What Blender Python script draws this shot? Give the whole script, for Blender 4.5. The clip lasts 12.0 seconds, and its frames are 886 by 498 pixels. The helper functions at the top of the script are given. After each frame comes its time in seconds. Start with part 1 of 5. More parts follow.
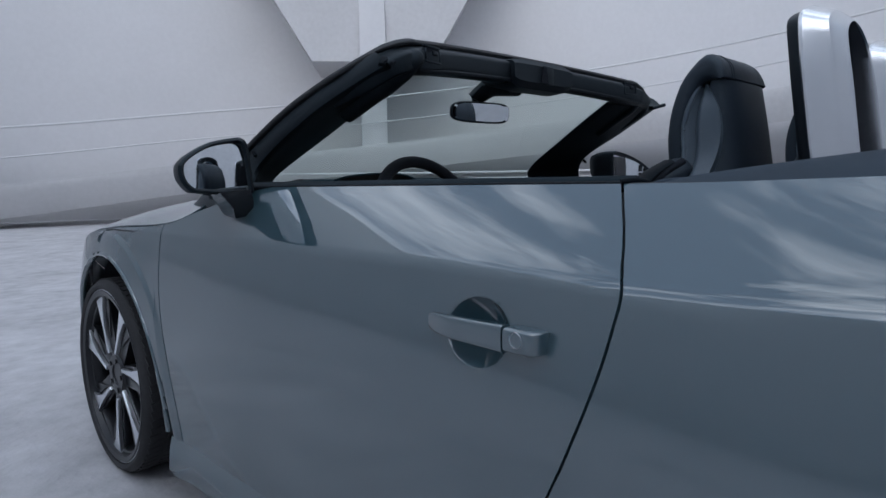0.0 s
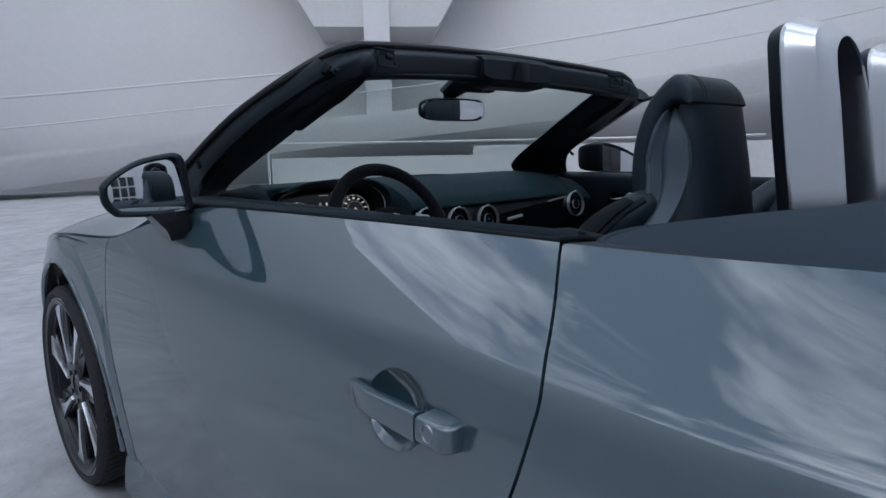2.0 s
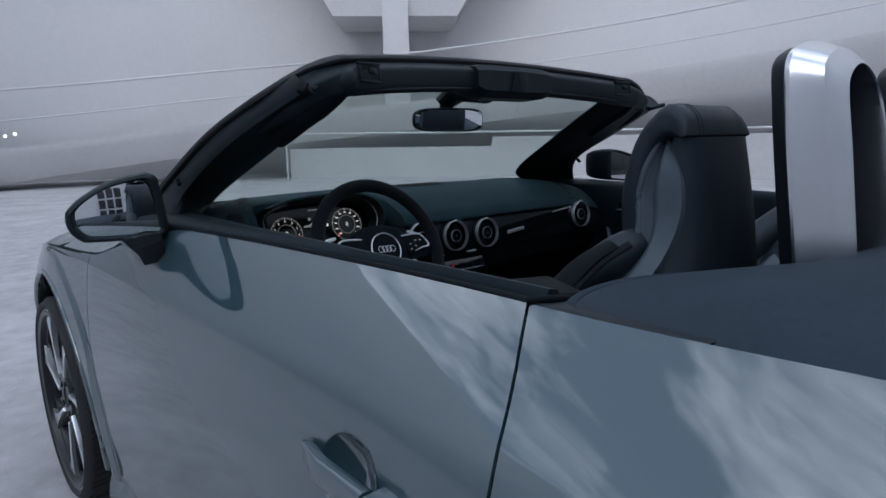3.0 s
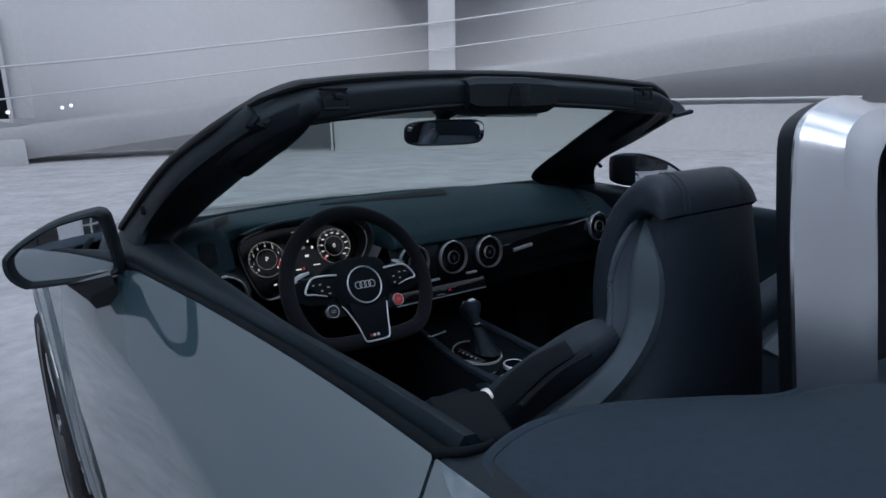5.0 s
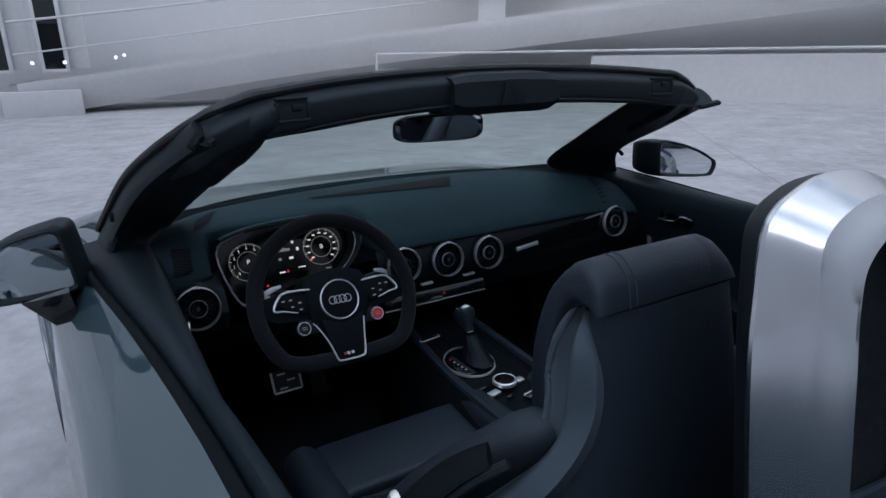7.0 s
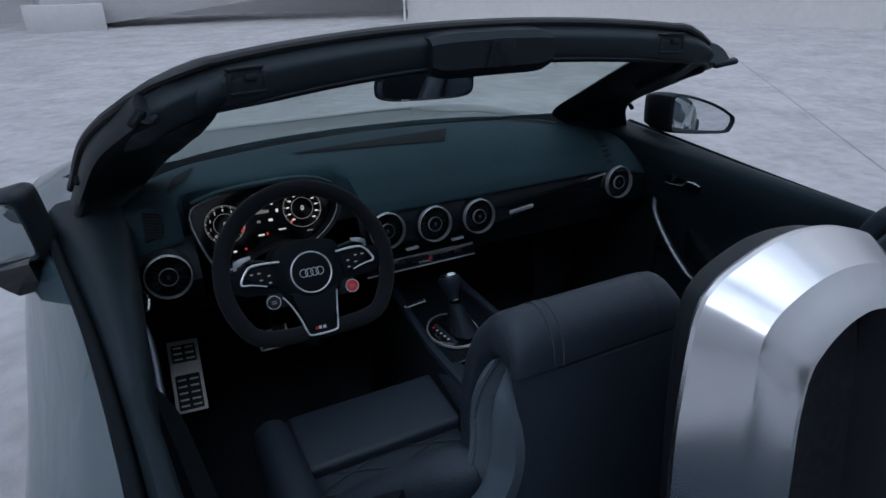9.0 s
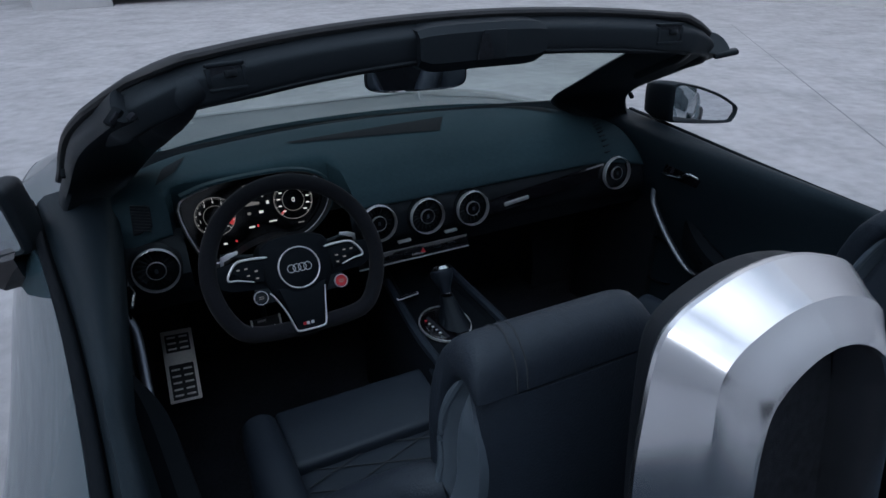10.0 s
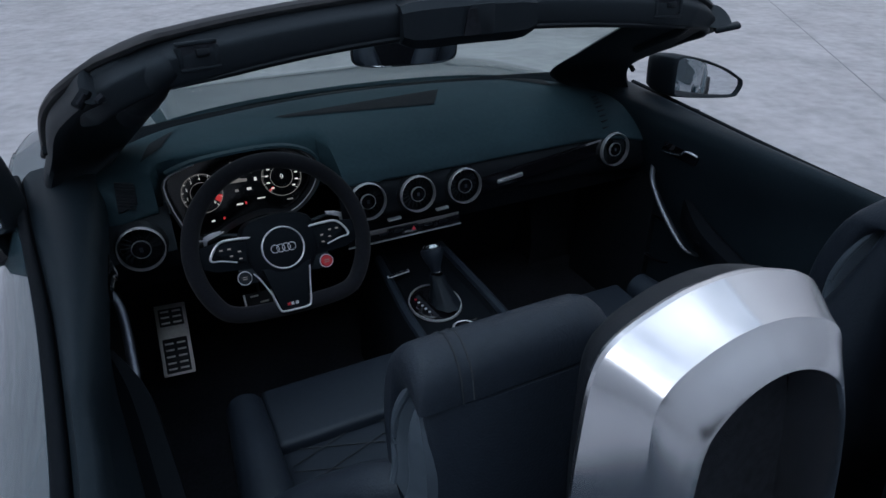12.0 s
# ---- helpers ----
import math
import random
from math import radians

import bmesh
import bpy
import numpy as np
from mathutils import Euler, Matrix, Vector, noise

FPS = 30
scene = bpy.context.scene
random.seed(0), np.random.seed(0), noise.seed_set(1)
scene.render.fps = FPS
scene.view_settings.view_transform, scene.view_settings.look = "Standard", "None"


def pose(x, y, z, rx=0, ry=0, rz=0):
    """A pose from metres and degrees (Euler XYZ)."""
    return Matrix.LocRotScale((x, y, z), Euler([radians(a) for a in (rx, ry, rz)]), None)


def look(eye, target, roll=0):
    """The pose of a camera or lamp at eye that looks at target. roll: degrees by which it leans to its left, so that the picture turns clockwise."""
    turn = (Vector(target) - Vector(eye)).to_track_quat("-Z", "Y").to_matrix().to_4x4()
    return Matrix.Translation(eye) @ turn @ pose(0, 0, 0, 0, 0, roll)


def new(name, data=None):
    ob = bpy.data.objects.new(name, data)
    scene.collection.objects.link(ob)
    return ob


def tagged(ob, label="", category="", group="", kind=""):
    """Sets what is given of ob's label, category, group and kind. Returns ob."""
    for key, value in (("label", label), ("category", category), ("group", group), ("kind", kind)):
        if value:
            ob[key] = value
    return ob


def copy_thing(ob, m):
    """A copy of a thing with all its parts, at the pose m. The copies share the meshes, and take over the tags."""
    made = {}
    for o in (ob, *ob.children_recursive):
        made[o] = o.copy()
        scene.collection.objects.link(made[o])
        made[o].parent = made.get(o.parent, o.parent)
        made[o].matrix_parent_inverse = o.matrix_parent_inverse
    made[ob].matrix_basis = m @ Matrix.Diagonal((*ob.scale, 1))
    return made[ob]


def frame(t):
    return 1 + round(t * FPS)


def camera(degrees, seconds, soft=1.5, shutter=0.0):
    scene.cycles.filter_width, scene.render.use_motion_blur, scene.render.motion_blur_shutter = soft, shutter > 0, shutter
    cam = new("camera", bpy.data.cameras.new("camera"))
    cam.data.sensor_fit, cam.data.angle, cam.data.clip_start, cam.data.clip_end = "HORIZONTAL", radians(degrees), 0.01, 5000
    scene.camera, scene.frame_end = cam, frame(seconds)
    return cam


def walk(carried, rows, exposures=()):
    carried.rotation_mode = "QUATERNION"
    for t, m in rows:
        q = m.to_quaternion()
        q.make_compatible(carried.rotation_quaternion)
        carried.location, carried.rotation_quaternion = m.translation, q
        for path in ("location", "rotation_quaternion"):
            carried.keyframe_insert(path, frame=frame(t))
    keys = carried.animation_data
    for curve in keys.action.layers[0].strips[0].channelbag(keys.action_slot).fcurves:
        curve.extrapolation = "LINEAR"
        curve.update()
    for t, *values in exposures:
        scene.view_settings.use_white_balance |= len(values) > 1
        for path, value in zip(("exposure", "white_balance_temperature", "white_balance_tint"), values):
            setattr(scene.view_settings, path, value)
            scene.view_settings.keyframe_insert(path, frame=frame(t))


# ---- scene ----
from mathutils.bvhtree import BVHTree
cam = camera(71.7, 12.0)
PATH = [
    (0, (-1.475, -2.207, 0.971), (-0.137, -0.736, 0.756), -0.8),
    (0.5, (-1.443, -2.204, 0.99), (-0.106, -0.736, 0.753), -0.8),
    (1, (-1.391, -2.199, 1.013), (-0.067, -0.723, 0.754), -0.8),
    (1.5, (-1.343, -2.194, 1.04), (-0.032, -0.713, 0.74), -1.0),
    (2, (-1.295, -2.194, 1.084), (0.007, -0.712, 0.757), -1.0),
    (2.5, (-1.241, -2.188, 1.112), (0.042, -0.691, 0.776), -0.9),
    (3, (-1.183, -2.178, 1.149), (0.066, -0.658, 0.787), -0.8),
    (5, (-0.964, -2.137, 1.272), (0.146, -0.539, 0.807), -0.9),
    (5.5, (-0.917, -2.128, 1.302), (0.148, -0.51, 0.801), -0.8),
    (6, (-0.869, -2.118, 1.326), (0.156, -0.488, 0.784), -0.8),
    (6.5, (-0.819, -2.109, 1.354), (0.167, -0.469, 0.771), -0.8),
    (7, (-0.766, -2.104, 1.378), (0.181, -0.456, 0.755), -1.0),
    (9, (-0.626, -2.065, 1.451), (0.196, -0.455, 0.596), -0.5),
    (9.5, (-0.598, -2.062, 1.461), (0.201, -0.453, 0.58), -0.6),
    (10, (-0.579, -2.056, 1.474), (0.206, -0.461, 0.558), -0.5),
    (10.5, (-0.554, -2.055, 1.482), (0.208, -0.464, 0.539), -0.6),
    (11, (-0.545, -2.054, 1.482), (0.204, -0.475, 0.509), -0.5),
    (11.5, (-0.536, -2.052, 1.485), (0.205, -0.484, 0.489), -0.5),
    (12, (-0.518, -2.05, 1.493), (0.208, -0.487, 0.478), -0.6),
]
walk(cam, [(t, look(eye, target, roll)) for t, eye, target, roll in PATH], exposures=[(0.0, 0.08, 5900, 8), (3.0, 0.08, 5900, 8), (6.0, 0.10, 5900, 8), (9.0, 0.06, 5850, 8), (12.0, 0.05, 5850, 8)])
# world, sun and exposure
scene.view_settings.exposure = 0.0
SUN_UP, SUN_TURN = radians(30), radians(228)
world = bpy.data.worlds.new("sky")
scene.world = world
world.use_nodes = True
wn = world.node_tree
bg = wn.nodes["Background"]
sky = wn.nodes.new("ShaderNodeTexSky")
sky.sky_type, sky.sun_disc = "NISHITA", False
sky.sun_elevation, sky.sun_rotation = SUN_UP, SUN_TURN
sky.air_density, sky.dust_density = 1.0, 1.5
wtc = wn.nodes.new("ShaderNodeTexCoord")
wsep, wcom = wn.nodes.new("ShaderNodeSeparateXYZ"), wn.nodes.new("ShaderNodeCombineXYZ")
wup = wn.nodes.new("ShaderNodeMath")
wup.operation, wup.inputs[1].default_value = "ADD", 0.25
wn.links.new(wtc.outputs["Generated"], wsep.inputs[0])
wn.links.new(wsep.outputs["Z"], wup.inputs[0])
for axis in "XY":
    wdiv = wn.nodes.new("ShaderNodeMath")
    wdiv.operation = "DIVIDE"
    wn.links.new(wsep.outputs[axis], wdiv.inputs[0])
    wn.links.new(wup.outputs[0], wdiv.inputs[1])
    wn.links.new(wdiv.outputs[0], wcom.inputs[axis])
wcom.inputs["Z"].default_value = 1.7
wno = wn.nodes.new("ShaderNodeTexNoise")
wno.inputs["Scale"].default_value, wno.inputs["Detail"].default_value, wno.inputs["Roughness"].default_value = 3.4, 12, 0.62
wramp = wn.nodes.new("ShaderNodeValToRGB")
wramp.color_ramp.elements[0].position, wramp.color_ramp.elements[1].position = 0.46, 0.66
wramp.color_ramp.elements[0].color = (0.16, 0.16, 0.16, 1)
wmix = wn.nodes.new("ShaderNodeMixRGB")
wgrey = wn.nodes.new("ShaderNodeRGBToBW")
wtint = wn.nodes.new("ShaderNodeVectorMath")
wtint.operation = "SCALE"
wtint.inputs[0].default_value = (5.8, 5.95, 6.3)
wn.links.new(sky.outputs["Color"], wgrey.inputs[0])
wsoft, wgain = wn.nodes.new("ShaderNodeMath"), wn.nodes.new("ShaderNodeMath")
wsoft.operation, wsoft.inputs[1].default_value = "POWER", 0.4
wgain.operation, wgain.inputs[1].default_value = "MULTIPLY", 1.93
wn.links.new(wgrey.outputs[0], wsoft.inputs[0])
wn.links.new(wsoft.outputs[0], wgain.inputs[0])
wn.links.new(wgain.outputs[0], wtint.inputs["Scale"])
wn.links.new(wtint.outputs[0], wmix.inputs["Color2"])
wn.links.new(wcom.outputs[0], wno.inputs["Vector"])
wn.links.new(wno.outputs["Fac"], wramp.inputs["Fac"])
wn.links.new(wramp.outputs["Color"], wmix.inputs["Fac"])
wn.links.new(sky.outputs["Color"], wmix.inputs["Color1"])
wn.links.new(wmix.outputs["Color"], bg.inputs["Color"])
bg.inputs["Strength"].default_value = 0.15
lamp = bpy.data.lights.new("sun", "SUN")
lamp.energy, lamp.angle, lamp.color = 0.2, radians(70), (1.0, 0.96, 0.92)
sun = new("sun", lamp)
sun_way = Vector((math.sin(SUN_TURN) * math.cos(SUN_UP), math.cos(SUN_TURN) * math.cos(SUN_UP), math.sin(SUN_UP)))
sun.matrix_world = look(sun_way * 40, (0, 0, 0))


# materials
def material(name, base, rough=0.5, metal=0.0, coat=0.0, vary=0.12, scale=6.0, fine=120.0, bump=0.0, bump_scale=200.0, rough_vary=0.0, emit=None, emit_strength=0.0, spec=0.5, sheen=0.0, tint=None):
    m = bpy.data.materials.new(name)
    m.use_nodes = True
    nt = m.node_tree
    b = nt.nodes["Principled BSDF"]
    b.inputs["Roughness"].default_value, b.inputs["Metallic"].default_value = rough, metal
    b.inputs["Coat Weight"].default_value, b.inputs["Coat Roughness"].default_value = coat, 0.015
    b.inputs["Specular IOR Level"].default_value = spec
    b.inputs["Sheen Weight"].default_value = sheen
    if tint:
        b.inputs["Specular Tint"].default_value = (*tint, 1)
    tc = nt.nodes.new("ShaderNodeTexCoord")
    n1, n2 = nt.nodes.new("ShaderNodeTexNoise"), nt.nodes.new("ShaderNodeTexNoise")
    n1.inputs["Scale"].default_value, n1.inputs["Detail"].default_value = scale, 6
    n2.inputs["Scale"].default_value, n2.inputs["Detail"].default_value = fine, 3
    for n in (n1, n2):
        nt.links.new(tc.outputs["Object"], n.inputs["Vector"])
    add = nt.nodes.new("ShaderNodeMath")
    add.operation = "ADD"
    nt.links.new(n1.outputs["Fac"], add.inputs[0])
    nt.links.new(n2.outputs["Fac"], add.inputs[1])
    ramp = nt.nodes.new("ShaderNodeMapRange")
    ramp.inputs["From Min"].default_value, ramp.inputs["From Max"].default_value = 0.6, 1.4
    ramp.inputs["To Min"].default_value, ramp.inputs["To Max"].default_value = 1 - vary, 1 + vary
    nt.links.new(add.outputs[0], ramp.inputs["Value"])
    mul = nt.nodes.new("ShaderNodeVectorMath")
    mul.operation = "SCALE"
    mul.inputs[0].default_value = base
    nt.links.new(ramp.outputs[0], mul.inputs["Scale"])
    nt.links.new(mul.outputs[0], b.inputs["Base Color"])
    if rough_vary:
        rr = nt.nodes.new("ShaderNodeMapRange")
        rr.inputs["From Min"].default_value, rr.inputs["From Max"].default_value = 0.3, 0.7
        rr.inputs["To Min"].default_value, rr.inputs["To Max"].default_value = max(0, rough - rough_vary), rough + rough_vary
        nt.links.new(n1.outputs["Fac"], rr.inputs["Value"])
        nt.links.new(rr.outputs[0], b.inputs["Roughness"])
    if bump:
        n3 = nt.nodes.new("ShaderNodeTexNoise")
        n3.inputs["Scale"].default_value, n3.inputs["Detail"].default_value = bump_scale, 4
        nt.links.new(tc.outputs["Object"], n3.inputs["Vector"])
        bp = nt.nodes.new("ShaderNodeBump")
        bp.inputs["Strength"].default_value, bp.inputs["Distance"].default_value = bump, 0.002
        nt.links.new(n3.outputs["Fac"], bp.inputs["Height"])
        nt.links.new(bp.outputs["Normal"], b.inputs["Normal"])
    if emit:
        b.inputs["Emission Color"].default_value, b.inputs["Emission Strength"].default_value = (*emit, 1), emit_strength
    return m


def glass_material(name, tint, rough=0.0):
    m = bpy.data.materials.new(name)
    m.use_nodes = True
    nt = m.node_tree
    nt.nodes.remove(nt.nodes["Principled BSDF"])
    tr, gl, mix, fr = (nt.nodes.new("ShaderNode" + k) for k in ("BsdfTransparent", "BsdfGlossy", "MixShader", "LayerWeight"))
    tr.inputs["Color"].default_value = (*tint, 1)
    gl.inputs["Roughness"].default_value = rough
    pw, ad = nt.nodes.new("ShaderNodeMath"), nt.nodes.new("ShaderNodeMath")
    pw.operation, pw.inputs[1].default_value = "POWER", 5.0
    ad.operation, ad.inputs[1].default_value, ad.inputs[2].default_value = "MULTIPLY_ADD", 0.9, 0.04
    fr.inputs["Blend"].default_value = 0.5
    nt.links.new(fr.outputs["Facing"], pw.inputs[0])
    nt.links.new(pw.outputs[0], ad.inputs[0])
    nt.links.new(ad.outputs[0], mix.inputs[0])
    nt.links.new(tr.outputs[0], mix.inputs[1])
    nt.links.new(gl.outputs[0], mix.inputs[2])
    nt.links.new(mix.outputs[0], nt.nodes["Material Output"].inputs["Surface"])
    return m


PAINT = material("grey_paint", (0.034, 0.066, 0.082), 0.42, 0.0, 1.0, 0.03, 3, 900, spec=0.1)
PAINT.node_tree.nodes["Principled BSDF"].inputs["Coat IOR"].default_value = 2.3
LEATHER = material("black_leather", (0.0130, 0.0182, 0.0275), 0.5, spec=0.4, tint=(0.8, 0.95, 1.0), vary=0.2, bump=0.35, bump_scale=420)
VINYL = material("dash_vinyl", (0.0250, 0.0452, 0.0554), 0.58, vary=0.15, bump=0.25, bump_scale=600, spec=0.05, tint=(0.62, 0.88, 1.0))
TRIM = material("pillar_trim", (0.0075, 0.0096, 0.0130), 0.55, vary=0.15, bump=0.2, bump_scale=500, spec=0.34, tint=(0.7, 0.9, 1.0))
LINING = material("door_leather", (0.0094, 0.0150, 0.0205), 0.52, vary=0.2, bump=0.3, bump_scale=420, spec=0.2, tint=(0.7, 0.93, 1.0))
PLASTIC = material("black_plastic", (0.0080, 0.0095, 0.0125), 0.48, vary=0.15, bump=0.15, bump_scale=700, spec=0.3, tint=(0.75, 0.92, 1.0))
GLOSS = material("gloss_black", (0.006, 0.006, 0.008), 0.08, vary=0.1, coat=0.6)
SUEDE = material("suede", (0.0090, 0.0102, 0.0135), 0.95, vary=0.35, fine=300, spec=0.12, sheen=0.08)
GRIP = material("matt_black_grip", (0.0050, 0.0062, 0.0085), 0.65, vary=0.15, bump=0.2, bump_scale=600, spec=0.1, tint=(0.7, 0.9, 1.0))
RUBBER = material("rubber", (0.016, 0.018, 0.021), 0.55, vary=0.2)
CARPET = material("carpet", (0.021, 0.024, 0.030), 1.0, vary=0.4, bump=0.8, bump_scale=900, spec=0.1)
CLOTH = material("soft_top_cloth", (0.022, 0.035, 0.050), 0.85, vary=0.15, bump=0.4, bump_scale=900, spec=0.3)
CHROME = material("satin_chrome", (0.72, 0.74, 0.77), 0.16, 1.0, vary=0.05)
ALU = material("polished_aluminium", (0.74, 0.75, 0.77), 0.24, 1.0, vary=0.04, scale=2, fine=60, rough_vary=0.04)
SATIN = material("satin_metal", (0.78, 0.80, 0.83), 0.42, 0.85, vary=0.05)
DULL = material("dull_handle_metal", (0.16, 0.18, 0.21), 0.4, 0.9, vary=0.08)
STEEL = material("pedal_steel", (0.78, 0.76, 0.72), 0.45, 0.65, vary=0.12)
SHELL = material("seat_shell_grey", (0.072, 0.095, 0.118), 0.36, vary=0.08)
TYRE = material("tyre_rubber", (0.018, 0.018, 0.02), 0.75, vary=0.3, bump=0.3, bump_scale=150)
RIM_DARK = material("rim_anthracite", (0.012, 0.013, 0.016), 0.30, 0.3, vary=0.1)
RIM_FACE = material("rim_machined", (0.80, 0.82, 0.85), 0.34, 1.0, vary=0.08)
DISC = material("brake_disc", (0.12, 0.12, 0.125), 0.4, 1.0, vary=0.2)
RED = material("red_button", (0.45, 0.02, 0.03), 0.35, vary=0.08)
SCREEN = material("screen_black", (0.004, 0.004, 0.005), 0.12, vary=0.1)
GLOW = material("dial_glow", (0.5, 0.5, 0.48), 0.5, emit=(1.0, 0.93, 0.82), emit_strength=0.55)
GLOW_DIM = material("dial_glow_dim", (0.1, 0.1, 0.1), 0.5, emit=(1.0, 0.9, 0.8), emit_strength=0.13)
GLOW_RED = material("dial_glow_red", (0.4, 0.02, 0.02), 0.5, emit=(1.0, 0.06, 0.06), emit_strength=0.35)
MIRROR = material("mirror_glass", (0.86, 0.88, 0.9), 0.02, 1.0, vary=0.02)
GLASS = glass_material("windscreen_glass", (0.72, 0.795, 0.765))
PANE = material("dark_pane", (0.01, 0.012, 0.015), 0.05, vary=0.1, spec=0.8)
WHITE = material("white_render", (0.56, 0.555, 0.565), 0.8, vary=0.04, scale=0.4, fine=8, bump=0.2, bump_scale=30)
WHITE_RAIL = material("white_steel", (0.52, 0.52, 0.53), 0.45, vary=0.04)
REFLECTED_WALL = material("reflected_wall_grey", (0.58, 0.58, 0.585), 0.85, vary=0.10, scale=0.3, fine=4, bump=0.3, bump_scale=30)
CONCRETE = material("pale_concrete", (0.52, 0.515, 0.52), 0.85, vary=0.07, scale=0.6, fine=9, bump=0.3, bump_scale=40)
SEAM = material("grey_thread", (0.020, 0.027, 0.034), 0.8)
JOINT = material("joint_dark", (0.30, 0.30, 0.31), 0.9)
LAMP = material("lamp_lens", (0.9, 0.9, 0.9), 0.3, emit=(1, 0.97, 0.9), emit_strength=0.9)


def ground_material():
    m = material("plaza_stone", (0.43, 0.425, 0.435), 0.72, vary=0.26, scale=1.5, fine=9, bump=0.0)
    nt = m.node_tree
    b = nt.nodes["Principled BSDF"]
    tc = nt.nodes.new("ShaderNodeTexCoord")
    big, small = nt.nodes.new("ShaderNodeTexNoise"), nt.nodes.new("ShaderNodeTexNoise")
    big.inputs["Scale"].default_value, big.inputs["Detail"].default_value = 2.2, 8
    small.inputs["Scale"].default_value, small.inputs["Detail"].default_value = 14, 3
    for n in (big, small):
        nt.links.new(tc.outputs["Object"], n.inputs["Vector"])
    mix = nt.nodes.new("ShaderNodeMath")
    mix.operation = "ADD"
    nt.links.new(big.outputs["Fac"], mix.inputs[0])
    nt.links.new(small.outputs["Fac"], mix.inputs[1])
    bp = nt.nodes.new("ShaderNodeBump")
    bp.inputs["Strength"].default_value, bp.inputs["Distance"].default_value = 0.35, 0.03
    nt.links.new(mix.outputs[0], bp.inputs["Height"])
    nt.links.new(bp.outputs["Normal"], b.inputs["Normal"])
    rr = nt.nodes.new("ShaderNodeMapRange")
    rr.inputs["From Min"].default_value, rr.inputs["From Max"].default_value = 0.35, 0.65
    rr.inputs["To Min"].default_value, rr.inputs["To Max"].default_value = 0.45, 0.8
    nt.links.new(big.outputs["Fac"], rr.inputs["Value"])
    nt.links.new(rr.outputs[0], b.inputs["Roughness"])
    return m


STONE = ground_material()


# building helpers
def finish(name, bm, mat, sharp=38.0):
    bmesh.ops.recalc_face_normals(bm, faces=bm.faces)
    limit = radians(sharp)
    for e in bm.edges:
        e.smooth = len(e.link_faces) == 2 and e.calc_face_angle(0.0) < limit
    for f in bm.faces:
        f.smooth = True
    me = bpy.data.meshes.new(name)
    bm.to_mesh(me)
    bm.free()
    me.materials.append(mat)
    return me


def holder(parent):
    """The parent itself, or the part above it where it is already the second level down."""
    while parent is not None and parent.parent is not None and parent.parent.parent is not None:
        parent = parent.parent
    return parent


def part(name, bm, mat, parent=None, label="", sharp=38.0, m=None):
    parent = holder(parent)
    ob = new(name, finish(name, bm, mat, sharp))
    if m is not None:
        ob.matrix_basis = m
    if parent is not None:
        ob.parent = parent
    if label:
        tagged(ob, label)
    return ob


def empty(name, parent=None, m=None):
    ob = new(name)
    ob.empty_display_size = 0.1
    if m is not None:
        ob.matrix_basis = m
    if parent is not None:
        ob.parent = parent
    return ob


def loft(rings, closed=True, caps=True, bm=None):
    bm = bm or bmesh.new()
    vs = [[bm.verts.new(p) for p in r] for r in rings]
    n = len(rings[0])
    for a, b in zip(vs, vs[1:]):
        for i in range(n if closed else n - 1):
            j = (i + 1) % n
            bm.faces.new((a[i], a[j], b[j], b[i]))
    if closed and caps:
        bm.faces.new(vs[0][::-1])
        bm.faces.new(vs[-1])
    return bm


def surface(fn, us, vs, bm=None):
    return loft([[fn(u, v) for u in us] for v in vs], closed=False, bm=bm)


def spline(points, n, closed=False):
    """A smooth curve through a few points."""
    p = [Vector(q) for q in points]
    out, k = [], len(p)
    spans = k if closed else k - 1
    for i in range(spans):
        if closed:
            a, b, c, d = p[i - 1], p[i], p[(i + 1) % k], p[(i + 2) % k]
        else:
            a, b, c, d = p[max(i - 1, 0)], p[i], p[i + 1], p[min(i + 2, k - 1)]
        for j in range(n):
            t = j / n
            out.append(0.5 * (2 * b + (c - a) * t + (2 * a - 5 * b + 4 * c - d) * t * t + (3 * b - a - 3 * c + d) * t ** 3))
    if not closed:
        out.append(p[-1])
    return out


def curve(table):
    """A smooth function through (place, value) pairs."""
    xs, ys = [a for a, _ in table], [b for _, b in table]
    m = [0.0] * len(xs)
    for i in range(len(xs)):
        lo, hi = max(i - 1, 0), min(i + 1, len(xs) - 1)
        m[i] = (ys[hi] - ys[lo]) / (xs[hi] - xs[lo])

    def at(x):
        if x <= xs[0]:
            return ys[0]
        if x >= xs[-1]:
            return ys[-1]
        i = max(j for j in range(len(xs)) if xs[j] <= x)
        i = min(i, len(xs) - 2)
        h = xs[i + 1] - xs[i]
        t = (x - xs[i]) / h
        return (2 * t ** 3 - 3 * t * t + 1) * ys[i] + (t ** 3 - 2 * t * t + t) * h * m[i] + (3 * t * t - 2 * t ** 3) * ys[i + 1] + (t ** 3 - t * t) * h * m[i + 1]
    return at


